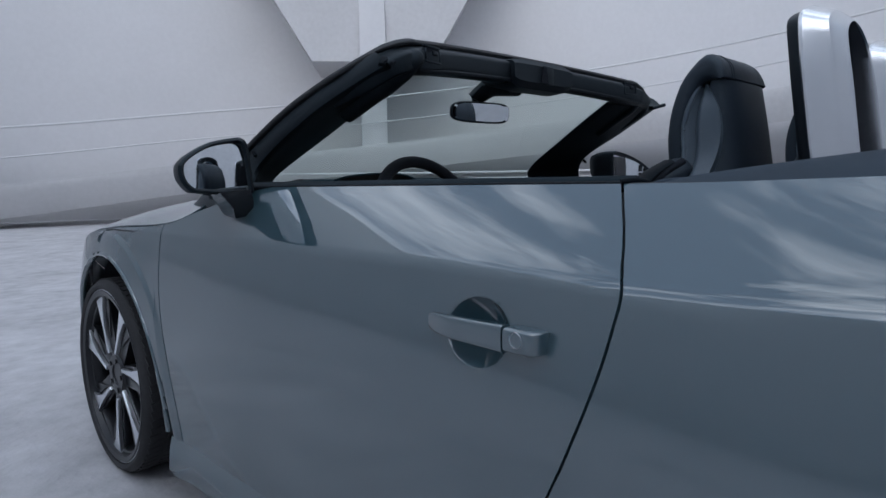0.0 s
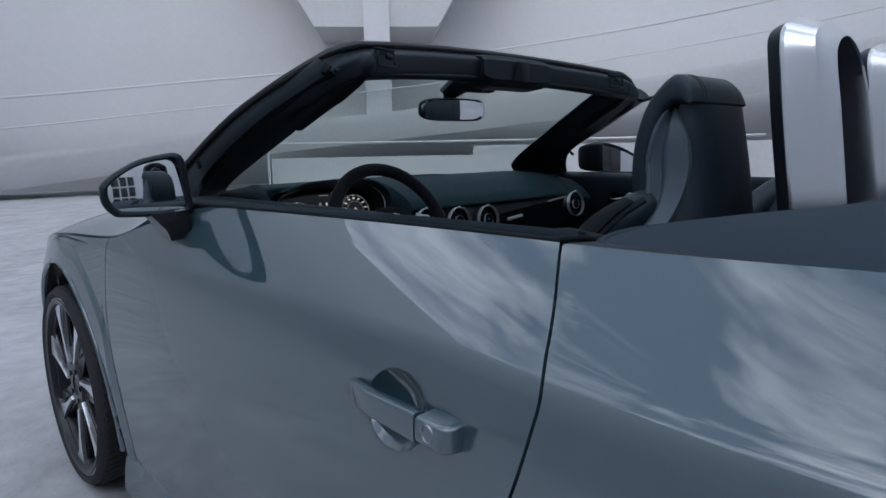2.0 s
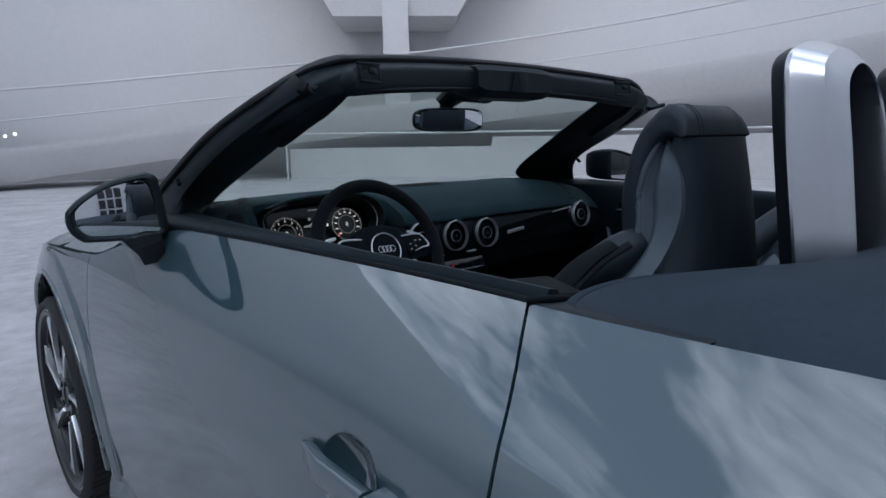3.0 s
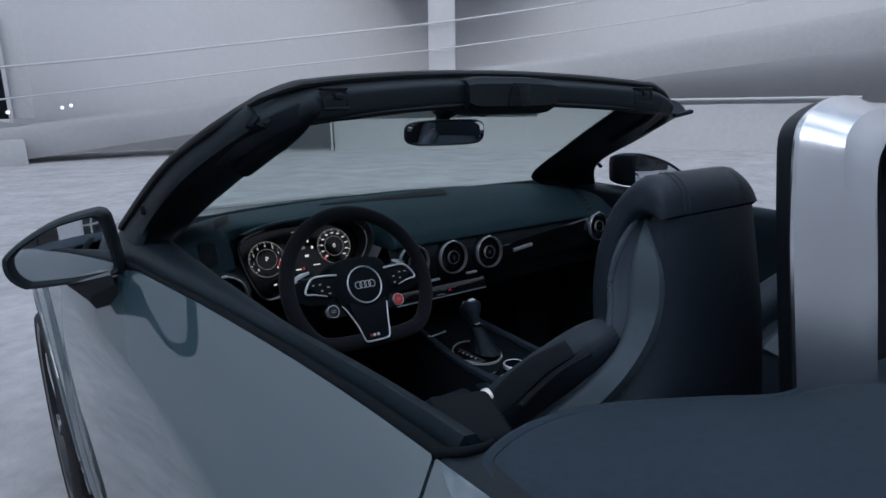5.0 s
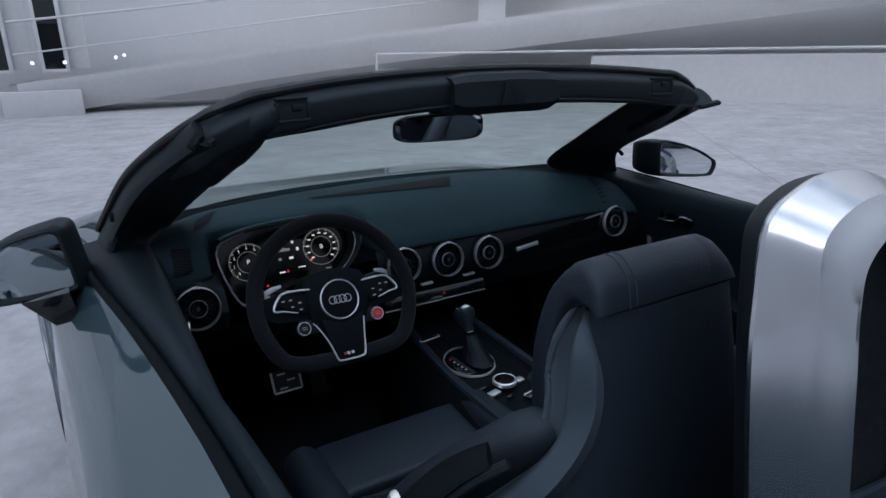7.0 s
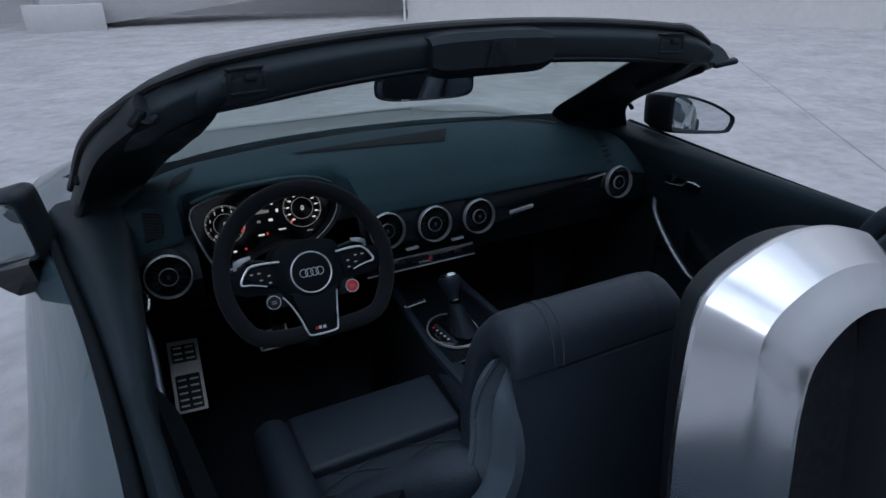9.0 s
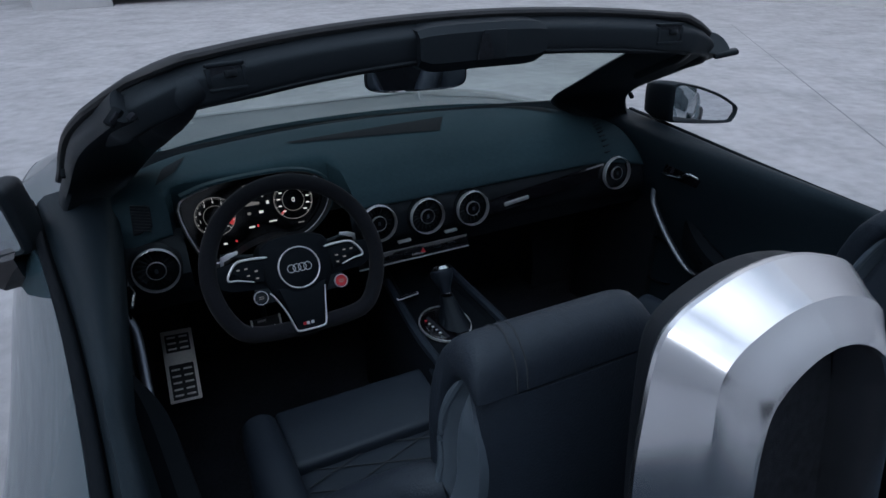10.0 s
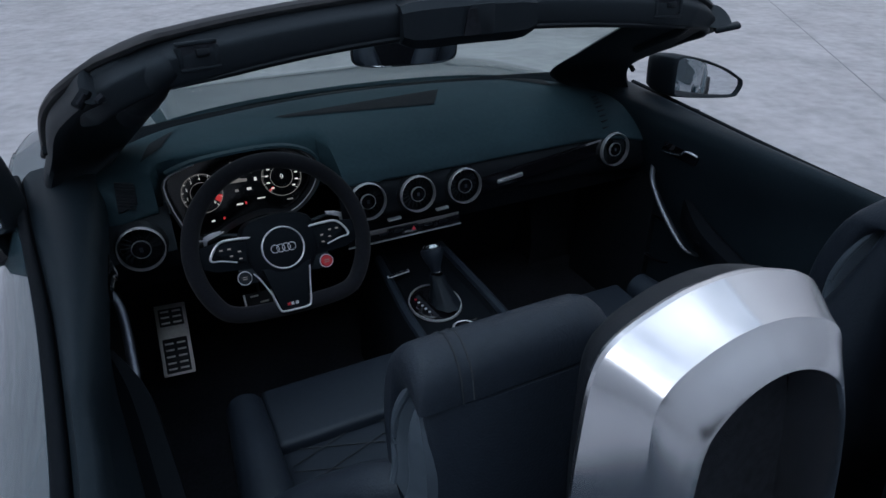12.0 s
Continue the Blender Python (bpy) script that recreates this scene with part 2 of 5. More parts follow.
def tube(path, radius, seg=12, closed=False, flat=1.0, up=(0, 0, 1), bm=None):
    """A bar along a path; radius is a number or a function of 0..1, flat squeezes it along up."""
    path = [Vector(p) for p in path]
    n = len(path)
    rings = []
    for i, p in enumerate(path):
        a, b = (path[i - 1], path[(i + 1) % n]) if closed else (path[max(i - 1, 0)], path[min(i + 1, n - 1)])
        d = (b - a).normalized()
        side = d.cross(Vector(up))
        side = side.normalized() if side.length > 1e-4 else d.orthogonal().normalized()
        top = side.cross(d)
        r = radius(i / max(n - 1, 1)) if callable(radius) else radius
        rings.append([p + r * (math.cos(t) * side + flat * math.sin(t) * top) for t in (2 * math.pi * j / seg for j in range(seg))])
    if closed:
        rings.append(rings[0])
        bm = bm or bmesh.new()
        vs = [[bm.verts.new(q) for q in r] for r in rings[:-1]]
        for i in range(n):
            a, b = vs[i], vs[(i + 1) % n]
            for j in range(seg):
                bm.faces.new((a[j], a[(j + 1) % seg], b[(j + 1) % seg], b[j]))
        return bm
    return loft(rings, bm=bm)


def box(size, m=None, bevel=0.0, seg=2, bm=None):
    bm = bm or bmesh.new()
    made = bmesh.ops.create_cube(bm, size=1.0, matrix=(m or Matrix()) @ Matrix.Diagonal((*size, 1)))["verts"]
    if bevel:
        edges = list({e for v in made for e in v.link_edges})
        bmesh.ops.bevel(bm, geom=edges, offset=bevel, segments=seg, profile=0.5, affect="EDGES")
    return bm


def turned(profile, seg=40, m=None, bm=None):
    """A body of revolution about local z from (radius, height) pairs."""
    m = m or Matrix()
    bm = bm or bmesh.new()
    rings = []
    for r, h in profile:
        if r < 1e-6:
            rings.append([bm.verts.new(m @ Vector((0, 0, h)))])
        else:
            rings.append([bm.verts.new(m @ Vector((r * math.cos(2 * math.pi * j / seg), r * math.sin(2 * math.pi * j / seg), h))) for j in range(seg)])
    for a, b in zip(rings, rings[1:]):
        for j in range(seg):
            k = (j + 1) % seg
            q = [a[j % len(a)], a[k % len(a)], b[k % len(b)], b[j % len(b)]]
            q = [v for i, v in enumerate(q) if v not in q[:i]]
            if len(q) > 2:
                bm.faces.new(q)
    return bm


def prism(outline, depth, m=None, bevel=0.0, bm=None):
    """A plate of the outline (x, y), depth thick along local z from 0."""
    m = m or Matrix()
    own = bm or bmesh.new()
    lo = [own.verts.new(m @ Vector((x, y, 0))) for x, y in outline]
    hi = [own.verts.new(m @ Vector((x, y, depth))) for x, y in outline]
    n = len(outline)
    faces = [own.faces.new(lo[::-1]), own.faces.new(hi)]
    for i in range(n):
        faces.append(own.faces.new((lo[i], lo[(i + 1) % n], hi[(i + 1) % n], hi[i])))
    if bevel:
        bmesh.ops.bevel(own, geom=list(faces[1].edges), offset=bevel, segments=2, profile=0.5, affect="EDGES")
    return own


def thick(ob, t, offset=-1.0):
    s = ob.modifiers.new("thickness", "SOLIDIFY")
    s.thickness, s.offset = t, offset
    return ob


def axes(origin, x, y):
    """A pose from an origin and the directions of its local x and y."""
    x = Vector(x).normalized()
    z = x.cross(Vector(y)).normalized()
    y = z.cross(x)
    return Matrix(((x[0], y[0], z[0], origin[0]), (x[1], y[1], z[1], origin[1]), (x[2], y[2], z[2], origin[2]), (0, 0, 0, 1)))


def lettering(text, size, m, mat, parent, name="writing", depth=0.0004):
    cu = bpy.data.curves.new(name, "FONT")
    cu.body, cu.size, cu.align_x, cu.align_y, cu.extrude = text, size, "CENTER", "CENTER", depth
    tmp = new("letters", cu)
    me = bpy.data.meshes.new_from_object(tmp.evaluated_get(bpy.context.evaluated_depsgraph_get()))
    bpy.data.objects.remove(tmp)
    me.materials.clear()
    me.materials.append(mat)
    ob = new(name, me)
    ob.matrix_basis = m
    ob.parent = holder(parent)
    return ob


# the plaza and its curved building
def polar(a, r, z):
    return Vector((r * math.sin(radians(a)), r * math.cos(radians(a)), z))


def steps(lo, hi, n):
    return [lo + (hi - lo) * i / n for i in range(n + 1)]


def arc_solid(angles, section):
    """A solid swept round the plaza; section(a) gives (radius, height) pairs."""
    return loft([[polar(a, r, z) for r, z in section(a)] for a in angles])


GROUND_Z = 0.029


def ground():
    bm = bmesh.new()
    bmesh.ops.create_grid(bm, x_segments=40, y_segments=40, size=1500, matrix=Matrix.Translation((0, 0, GROUND_Z)))
    tagged(part("ground", bm, STONE), "pale grey mottled stone plaza ground", "ground", kind="structure")
    far, near = Vector((8.9, 5.8, GROUND_Z + 0.002)), Vector((2.6, -1.6, GROUND_Z + 0.002))
    bm = tube([far, near], 0.008, 6, flat=0.3)
    tagged(part("ground_joint", bm, JOINT), "thin straight joint in the stone paving", "joint", kind="structure")


RAMP = curve([(-14, 0.55), (-5, 0.83), (6, 1.17), (19, 1.60), (39, 2.13), (53, 2.50), (67, 2.86), (95, 3.6)])


BACK = curve([(112, 20.0), (180, 17.0), (230, 15.0), (290, 15.0), (312, 16.5), (326, 16.5), (334, 16.2), (339, 16.0)])
FRONT = curve([(-21, 16.0), (-17, 17.0), (-12, 17.5), (-5, 18.0), (30, 19.0), (112, 20.0)])


def building():
    wall = arc_solid(steps(-21, 112, 60), lambda a: [(18.4, -0.05), (18.4, FRONT(a)), (19.0, FRONT(a)), (19.0, -0.05)])
    tagged(part("wall_building", wall, WHITE), "curved white rendered building wall behind the ramp", "wall", kind="structure")
    ramp = arc_solid(steps(-7.2, 95, 60), lambda a: [(15.0, RAMP(a)), (15.0, RAMP(a) - 0.2), (15.32, max(RAMP(a) - 0.78, -0.03)), (17.6, max(RAMP(a) - 0.45, -0.04)), (17.6, max(RAMP(a) - 0.1, -0.02))])
    ob = part("ramp", ramp, CONCRETE)
    tagged(ob, "pale concrete ramp curving upward along the plaza edge", "ramp", kind="structure")
    for rise, r in ((0.62, 0.020), (1.3, 0.028)):
        bar = tube([polar(a, 15.1, RAMP(a) + rise) for a in steps(-7, 95, 80)], r, 8)
        part("handrail", bar, WHITE_RAIL, ob)
    bm = box((1.6, 0.5, 0.62), pose(*polar(-5.6, 15.1, 0.29), 0, 0, 5.6), 0.03)
    tagged(part("ramp_foot", bm, CONCRETE), "pale concrete block closing the foot of the ramp", "kerb", kind="structure")
    # pillar with a flaring head
    c = polar(36.6, 15.6, 0)
    turn = pose(c.x, c.y, 0, 0, 0, -36.6)
    pil = box((0.72, 0.72, 7.6), turn @ pose(0, 0, 1.8 + 3.8), 0.02)
    ob = part("pillar", pil, WHITE)
    tagged(ob, "square white pillar with a flaring concrete head", "pillar", kind="structure")

    def frustum(z):
        k = (z - 4.45) / 1.6
        hx, y0, y1 = 1.72 + 0.95 * k, -0.1 - 0.2 * k, 2.6
        return [turn @ Vector(p) for p in ((-hx, y0, z), (hx, y0, z), (hx, y1, z), (-hx, y1, z))]
    part("pillar_head", loft([frustum(z) for z in (4.45, 5.2, 6.05, 8.5)]), CONCRETE, ob, "grey concrete head widening upward")
    # tall dark windows set into the wall
    for i, (a0, a1) in enumerate(((-4.7, -3.15), (-9.4, -7.3), (-14.2, -12.1))):
        am = (a0 + a1) / 2
        half = 15.9 * math.tan(radians((a1 - a0) / 2))
        m = pose(*polar(am, 15.9, 2.2), 0, 0, -am)
        ob = empty("window_%d" % (i + 1), None, m)
        tagged(ob, "tall dark window in a white wall opening", "window", kind="structure")
        part("pane", box((2 * half, 0.03, 2.3), pose(0, 0.04, 0)), PANE, ob)
        for x in (-half - 0.04, half + 0.04):
            part("window_frame", box((0.08, 0.14, 2.46), pose(x, 0, 0), 0.005), WHITE, ob)
        for z in (-1.19, 1.19):
            part("window_frame", box((2 * half, 0.14, 0.08), pose(0, 0, z), 0.005), WHITE, ob)
        part("transom", box((2 * half, 0.1, 0.05), pose(0, 0, -0.1), 0.005), RIM_DARK, ob)
    for a0, a1 in ((-3.0, -1.25), (-7.2, -5.4)):
        am = (a0 + a1) / 2
        bm = box((2 * 16.1 * math.tan(radians((a1 - a0) / 2)), 0.2, 2.5), pose(*polar(am, 16.1, 2.3), 0, 0, -am), 0.01)
        tagged(part("wall_panel", bm, CONCRETE), "grey panel beside the tall window", "panel", kind="structure")
    # low parapet and the slim white rail beside it
    low = arc_solid(steps(25.2, 46.5, 16) + steps(46.6, 118, 40), lambda a: [(15.0, -0.05), (15.0, 1.12 if a > 46.55 else 0.86), (15.25, 1.12 if a > 46.55 else 0.86), (15.25, -0.05)])
    tagged(part("parapet", low, CONCRETE), "low pale curved parapet wall on the plaza", "wall", kind="structure")
    frame_top = empty("guard_rail")
    tagged(frame_top, "slim white steel guard rail beside the parapet", "railing", kind="structure")
    part("rail", tube([polar(a, 14.6, 1.25) for a in steps(24.9, 75, 30)], 0.03, 8), WHITE_RAIL, frame_top)
    part("post", tube([polar(24.9, 14.6, 0), polar(24.9, 14.6, 1.27)], 0.035, 8), WHITE_RAIL, frame_top)
    # far side of the plaza behind the car, out of view, grey set for reflections
    back = arc_solid(steps(112, 339, 70), lambda a: [(18.6, -0.05), (18.6, BACK(a)), (19.2, BACK(a)), (19.2, -0.05)])
    tagged(part("wall_back", back, REFLECTED_WALL), "grey wall out of view, closing the plaza for reflections", "wall", kind="structure")
    far = empty("window_4", None, pose(*polar(158.5, 18.5, 2.0), 0, 0, -158.5))
    tagged(far, "wide white-framed window in the back wall", "window", kind="structure")
    for i in range(3):
        for j in range(3):
            part("pane", box((0.50, 0.04, 0.72), pose(-0.62 + 0.62 * i, -0.04, -0.85 + 0.85 * j)), PANE, far)
    part("window_frame", box((2.1, 0.08, 2.9), pose(0, 0.02, 0), 0.01), WHITE, far)
    # unseen dark panes, added so the mirrors and hoop reflect something dark
    glazed = empty("window_5", None, pose(*polar(176.0, 18.4, 1.7), 0, 0, -176.0))
    tagged(glazed, "unseen dark panes added to darken the mirror reflections", "window", kind="structure")
    for i in range(4):
        part("pane", box((1.62, 0.04, 3.3), pose(-2.55 + 1.7 * i, -0.04, 0)), PANE, glazed)
    part("window_frame", box((7.0, 0.06, 3.5), pose(0, 0.03, 0), 0.01), RIM_DARK, glazed)
    for a, z, r in ((0.89, 1.29, 16.2), (1.6, 1.34, 16.2), (-5.6, 1.2, 15.8), (-3.2, 1.2, 15.8)):
        lamp_ob = part("wall_lamp", turned([(0, 0), (0.035, 0.0), (0.042, 0.022), (0.03, 0.036), (0, 0.04)], 16, pose(*polar(a, r, z), 90, 0, -a)), LAMP)
        tagged(lamp_ob, "small round lit lamp on the white wall", "lamp")


ground()
building()


# the open two-seat car: front axle at the origin, nose towards +y
car = empty("convertible_car")
tagged(car, "grey open two-seat convertible car with black leather cabin", "car")
HUB_Z, WHEEL_X, REAR_Y, ARCH = 0.351, 0.985, -2.505, 0.402
WAIST = curve([(-3.34, 0.62), (-3.2, 0.76), (-2.95, 0.885), (-2.5, 0.93), (-2.05, 0.905), (-1.6, 0.876), (-1.2, 0.88), (-0.82, 0.903), (-0.45, 0.925), (0.0, 0.965), (0.45, 0.935), (0.7, 0.84), (0.86, 0.62)])
EDGE = curve([(-3.34, 0.70), (-3.0, 0.93), (-2.4, 0.975), (-1.8, 0.966), (-0.86, 0.966), (-0.62, 0.915), (-0.45, 0.868), (0.0, 0.838), (0.4, 0.785), (0.7, 0.66), (0.86, 0.47)])
CROWN = curve([(-0.62, 0.985), (-0.45, 0.975), (0.0, 0.935), (0.4, 0.872), (0.7, 0.74), (0.86, 0.50)])
GAP_REAR = curve([(0.2, -1.48), (0.4, -1.655), (0.6, -1.759), (0.681, -1.791), (0.745, -1.810), (0.80, -1.819), (0.840, -1.821), (0.861, -1.808), (0.885, -1.794), (0.911, -1.776), (0.932, -1.759), (0.966, -1.731)])
GAP_FRONT = curve([(0.2, -0.47), (0.36, -0.465), (0.61, -0.425), (0.736, -0.418), (0.87, -0.43), (0.966, -0.47)])



def half_width(y, z):
    crease = 0.842 + 0.034 * min(max(0.0, (-y - 1.86) / 0.4), 1.0)
    k = 0.06 + 0.1 * min(max(0.0, -y - 0.454), 1.6)
    if y > -0.45:
        k = 0.06 + 0.12 * (y + 0.45)
    if z > crease:
        d = (z - crease) / (0.966 - crease)
        w = WAIST(y) - 0.25 * k - (0.75 * k) * (0.84 * d + 0.16 * d * d)
    elif z > 0.60:
        w = WAIST(y) - 0.25 * k * ((z - 0.60) / (crease - 0.60)) ** 1.8
    else:
        w = WAIST(y) - 0.03 * ((0.60 - z) / 0.4) ** 2
    r = math.hypot(y - REAR_Y, z - HUB_Z)
    if r < ARCH + 0.11:
        t = min(1.0, (ARCH + 0.11 - r) / 0.05)
        w += 0.022 * t * t * (3 - 2 * t)
    r = math.hypot(y, z - HUB_Z)
    if r < 0.486 and y > GAP_FRONT(z):
        t = min(1.0, (0.486 - r) / 0.016)
        w += (0.007 * t * t * (3 - 2 * t) + 0.004 * (0.486 - r) / 0.08) * min(1.0, (y - GAP_FRONT(z)) / 0.03)
    return w


def under_edge(y, low=0.25):
    z = low
    for hub in (0.0, REAR_Y):
        d = abs(y - hub)
        if d < ARCH:
            z = max(z, HUB_Z + math.sqrt(ARCH ** 2 - d * d))
    return z


def scoop(y, z):
    """Depth of the finger scoop behind the door handle, from 0 to 1."""
    q = ((y + 1.598) / 0.061) ** 2 + ((z - 0.756) / 0.048) ** 2
    return min(1.0, 6.0 * (1 - q)) if q < 1 else 0.0


def panel(ys, bend, top=EDGE, low=0.25, rows=40, side=-1, scooped=False):
    """A body side panel between columns ys; bend(y, z) shifts its ends along the gaps."""
    rings = []
    for y0 in ys:
        z0, z1 = under_edge(y0, low), top(y0)
        col = []
        for i in range(rows + 1):
            z = z0 + (z1 - z0) * (1 - (1 - i / rows) ** 1.15)
            if scooped:
                z = float(np.interp(i / rows, (0, 0.3, 0.8, 1), (z0, 0.695, 0.817, z1)))
            y = bend(y0, z)
            col.append(Vector((side * (half_width(y, z) - (0.034 * scoop(y, z) if scooped else 0.0)), y, z)))
        rings.append(col)
    return rings


def dense(lo, hi, hub, n):
    """Columns that crowd where the wheel arch meets the panel's foot."""
    ys = set(steps(lo, hi, n))
    for s in (-1, 1):
        for i in range(14):
            y = hub + s * ARCH * math.cos(math.pi / 2 * i / 14)
            for q in (y, hub + s * (ARCH + 1e-4)):
                if lo < q < hi:
                    ys.add(q)
    return sorted(ys)


def body_panel(name, rings, mat=PAINT, t=0.012, label="", edge=True):
    """A panel whose border is turned inward, so that gaps look deep."""
    bm = loft(rings, closed=False)
    ob = part(name, bm, mat, car, label, sharp=50)
    thick(ob, t)
    return ob


def door_bend(y0, z):
    u = (y0 + 1.77) / (1.77 - 0.43)
    return GAP_REAR(z) + 0.0025 + u * (GAP_FRONT(z) - 0.0025 - GAP_REAR(z) - 0.0025)


def fender_bend(y0, z):
    return y0 + (GAP_FRONT(z) + 0.43 + 0.002) * max(0.0, 1 - (y0 + 0.43) / 0.3) ** 2 if y0 < -0.13 else y0


def quarter_bend(y0, z):
    return y0 + (GAP_REAR(z) + 1.77 - 0.002) * max(0.0, 1 - (-1.77 - y0) / 0.5) ** 1.5 if y0 > -2.27 else y0


def body():
    for side in (-1, 1):
        door = body_panel("door", panel(sorted(set(steps(-1.77, -0.43, 44) + steps(-1.64, -1.49, 36))), door_bend, side=side, rows=60, scooped=True, top=lambda y: 0.966 if y < -0.86 else EDGE(y)), label="grey painted car door")
        body_panel("front_wing", panel(dense(-0.43, 0.86, 0.0, 150), fender_bend, side=side, rows=110))
        body_panel("rear_wing", panel(dense(-3.34, -1.77, REAR_Y, 40)[::-1], quarter_bend, side=side))
        # dark slot behind the shut line
        slot = [[Vector((side * (half_width(GAP_REAR(z) + dy, z) - 0.016), GAP_REAR(z) + dy, z)) for dy in (-0.02, 0.02)] for z in steps(0.215, 0.962, 30)]
        part("door_seal", loft(slot, closed=False), RUBBER, car)
        slot = [[Vector((side * (half_width(GAP_FRONT(z) + dy, z) - 0.016), GAP_FRONT(z) + dy, z)) for dy in (-0.02, 0.02)] for z in steps(0.215, 0.87, 30)]
        part("door_seal", loft(slot, closed=False), RUBBER, car)
        sill = [[Vector((side * (half_width(y, 0.26) + dx), y, z)) for dx, z in ((-0.03, 0.262), (-0.002, 0.254), (0.006, 0.215), (0.010, 0.16), (-0.01, 0.125), (-0.06, 0.125))] for y in steps(-2.1, -0.415, 30)]
        part("side_sill", loft(sill), PAINT, car)
        for hub in (0.0, REAR_Y):
            lip = []
            for i in range(41):
                a = radians(-12 + 204 * i / 40)
                y, z = hub + (ARCH + 0.004) * math.cos(a), HUB_Z + (ARCH + 0.004) * math.sin(a)
                lip.append(Vector((side * (half_width(y, max(z, 0.21)) - 0.004), y, z)))
            part("arch_lip", tube(lip, 0.009, 8), PAINT, car)
            liner = [[Vector((side * x, hub + (ARCH + 0.012) * math.cos(a), HUB_Z + (ARCH + 0.012) * math.sin(a))) for x in (0.6, 0.897)] for a in (radians(-20 + 220 * i / 30) for i in range(31))]
            part("wheel_liner", loft(liner, closed=False), CARPET, car)
            inner = turned([(0, 0), (ARCH + 0.012, 0)], 40, axes((side * 0.62, hub, HUB_Z), (0, 1, 0), (0, 0, 1)))
            part("wheel_liner", inner, CARPET, car)
    # bonnet

    def over(y, u, top, n=2.4):
        e, w = EDGE(y), half_width(y, EDGE(y))
        x = w * u
        return Vector((x, y, e + (top(y) - e) * (1 - abs(u) ** n)))
    rings = []
    for v in steps(0, 1, 36):
        row = []
        for u in steps(-1, 1, 48):
            y0 = -0.13 - 0.42 * u * u
            row.append(over(y0 + (0.80 - y0) * v, 0.99 * u, CROWN, 5))
        rings.append(row)
    ob = part("bonnet", loft(rings, closed=False), PAINT, car, sharp=60)
    thick(ob, 0.012)
    for side in (-1, 1):
        gap = [Vector((side * (half_width(y, EDGE(y) - 0.004) + 0.0008), y, 0.838 + min(0.0, EDGE(y) - 0.842))) for y in steps(-0.436, 0.02, 24)]
        part("bonnet_gap", tube(gap, 0.0032, 6), RUBBER, ob)
    rings = [[Vector((x * (1 - 0.5 * (d / 0.5) ** 3), 0.80 + 0.06 * math.cos((z - 0.15) * 4), z)) for x in steps(-0.68, 0.68, 20)] for d, z in ((0.0, 0.6), (0.1, 0.5), (0.2, 0.38), (0.25, 0.25), (0.3, 0.16))]
    part("front_bumper", loft(rings, closed=False), PAINT, car)
    # boot lid, tail and floor pan
    DECK = curve([(-3.34, 0.74), (-3.1, 0.93), (-2.8, 1.0), (-2.3, 1.03)])
    rings = [[over(y, 0.99 * u, DECK) for u in steps(-1, 1, 30)] for y in steps(-3.32, -2.3, 20)]
    thick(part("boot_lid", loft(rings, closed=False), PAINT, car, sharp=60), 0.012)
    rings = [[Vector((x, -3.30 - 0.05 * math.sin((z - 0.2) * 4), z)) for x in steps(-0.66, 0.66, 16)] for z in steps(0.2, 0.75, 10)]
    part("rear_bumper", loft(rings, closed=False), PAINT, car)
    part("floor_pan", box((1.5, 3.9, 0.06), pose(0, -1.25, 0.19), 0.01), PLASTIC, car)


def soft_top_cover():
    """The folded roof's cover behind the seats."""
    FRONT = curve([(-0.705, -1.84), (-0.698, -1.795), (-0.685, -1.767), (-0.663, -1.755), (-0.621, -1.748), (-0.569, -1.752), (-0.514, -1.772), (-0.425, -1.823), (-0.35, -1.865), (0, -1.90), (0.35, -1.865), (0.425, -1.823), (0.514, -1.772), (0.569, -1.752), (0.621, -1.748), (0.663, -1.755), (0.685, -1.767), (0.698, -1.795), (0.705, -1.84)])

    def at(u, v):
        x = 0.705 * u
        y0 = FRONT(x)
        y = y0 + (-2.36 - y0) * v
        xx = x * (1 + (half_width(y, 0.966) / 0.705 - 1) * min(1, abs(u) ** 3))
        hump = 0.045 * (1 - abs(u) ** 4) * min(1.0, v / 0.35) ** 0.6
        return Vector((xx * 0.985, y, 0.962 + hump + 0.012 * (1 - abs(u) ** 6)))
    ob = part("soft_top_cover", surface(at, steps(-1, 1, 140), steps(0, 1, 20)), CLOTH, car, "dark grey cover of the folded soft top")
    thick(ob, 0.014)
    lip = [at(u, 0) - Vector((0, 0, 0.003)) for u in steps(-1, 1, 140)]
    part("cover_edge", tube(lip, 0.007, 8), CLOTH, car)
    for s in (-1, 1):
        bm = box((0.07, 0.10, 0.022), pose(s * 0.625, -1.69, 0.957, 0, 0, s * 22), 0.008, 3)
        part("belt_outlet", bm, GRIP, car)
    for s in (-1, 1):
        ledge = [[Vector((s * (half_width(y, 0.966) - dx), y, z)) for dx, z in ((0.001, 0.955), (0.001, 0.9655), (0.006, 0.9675), (0.03, 0.966), (0.09, 0.960), (0.16, 0.950), (0.16, 0.93))] for y in steps(-1.738, -1.93, 8)]
        part("deck_trim", loft(ledge), TRIM, car, "black trim beside the folded roof cover", sharp=50)
    rings = [[Vector((x, y, z)) for x in steps(-0.69, 0.69, 12)] for y, z in ((-1.88, 0.965), (-1.86, 0.8), (-1.82, 0.5), (-1.78, 0.25))]
    part("rear_bulkhead", loft(rings, closed=False), CARPET, car)


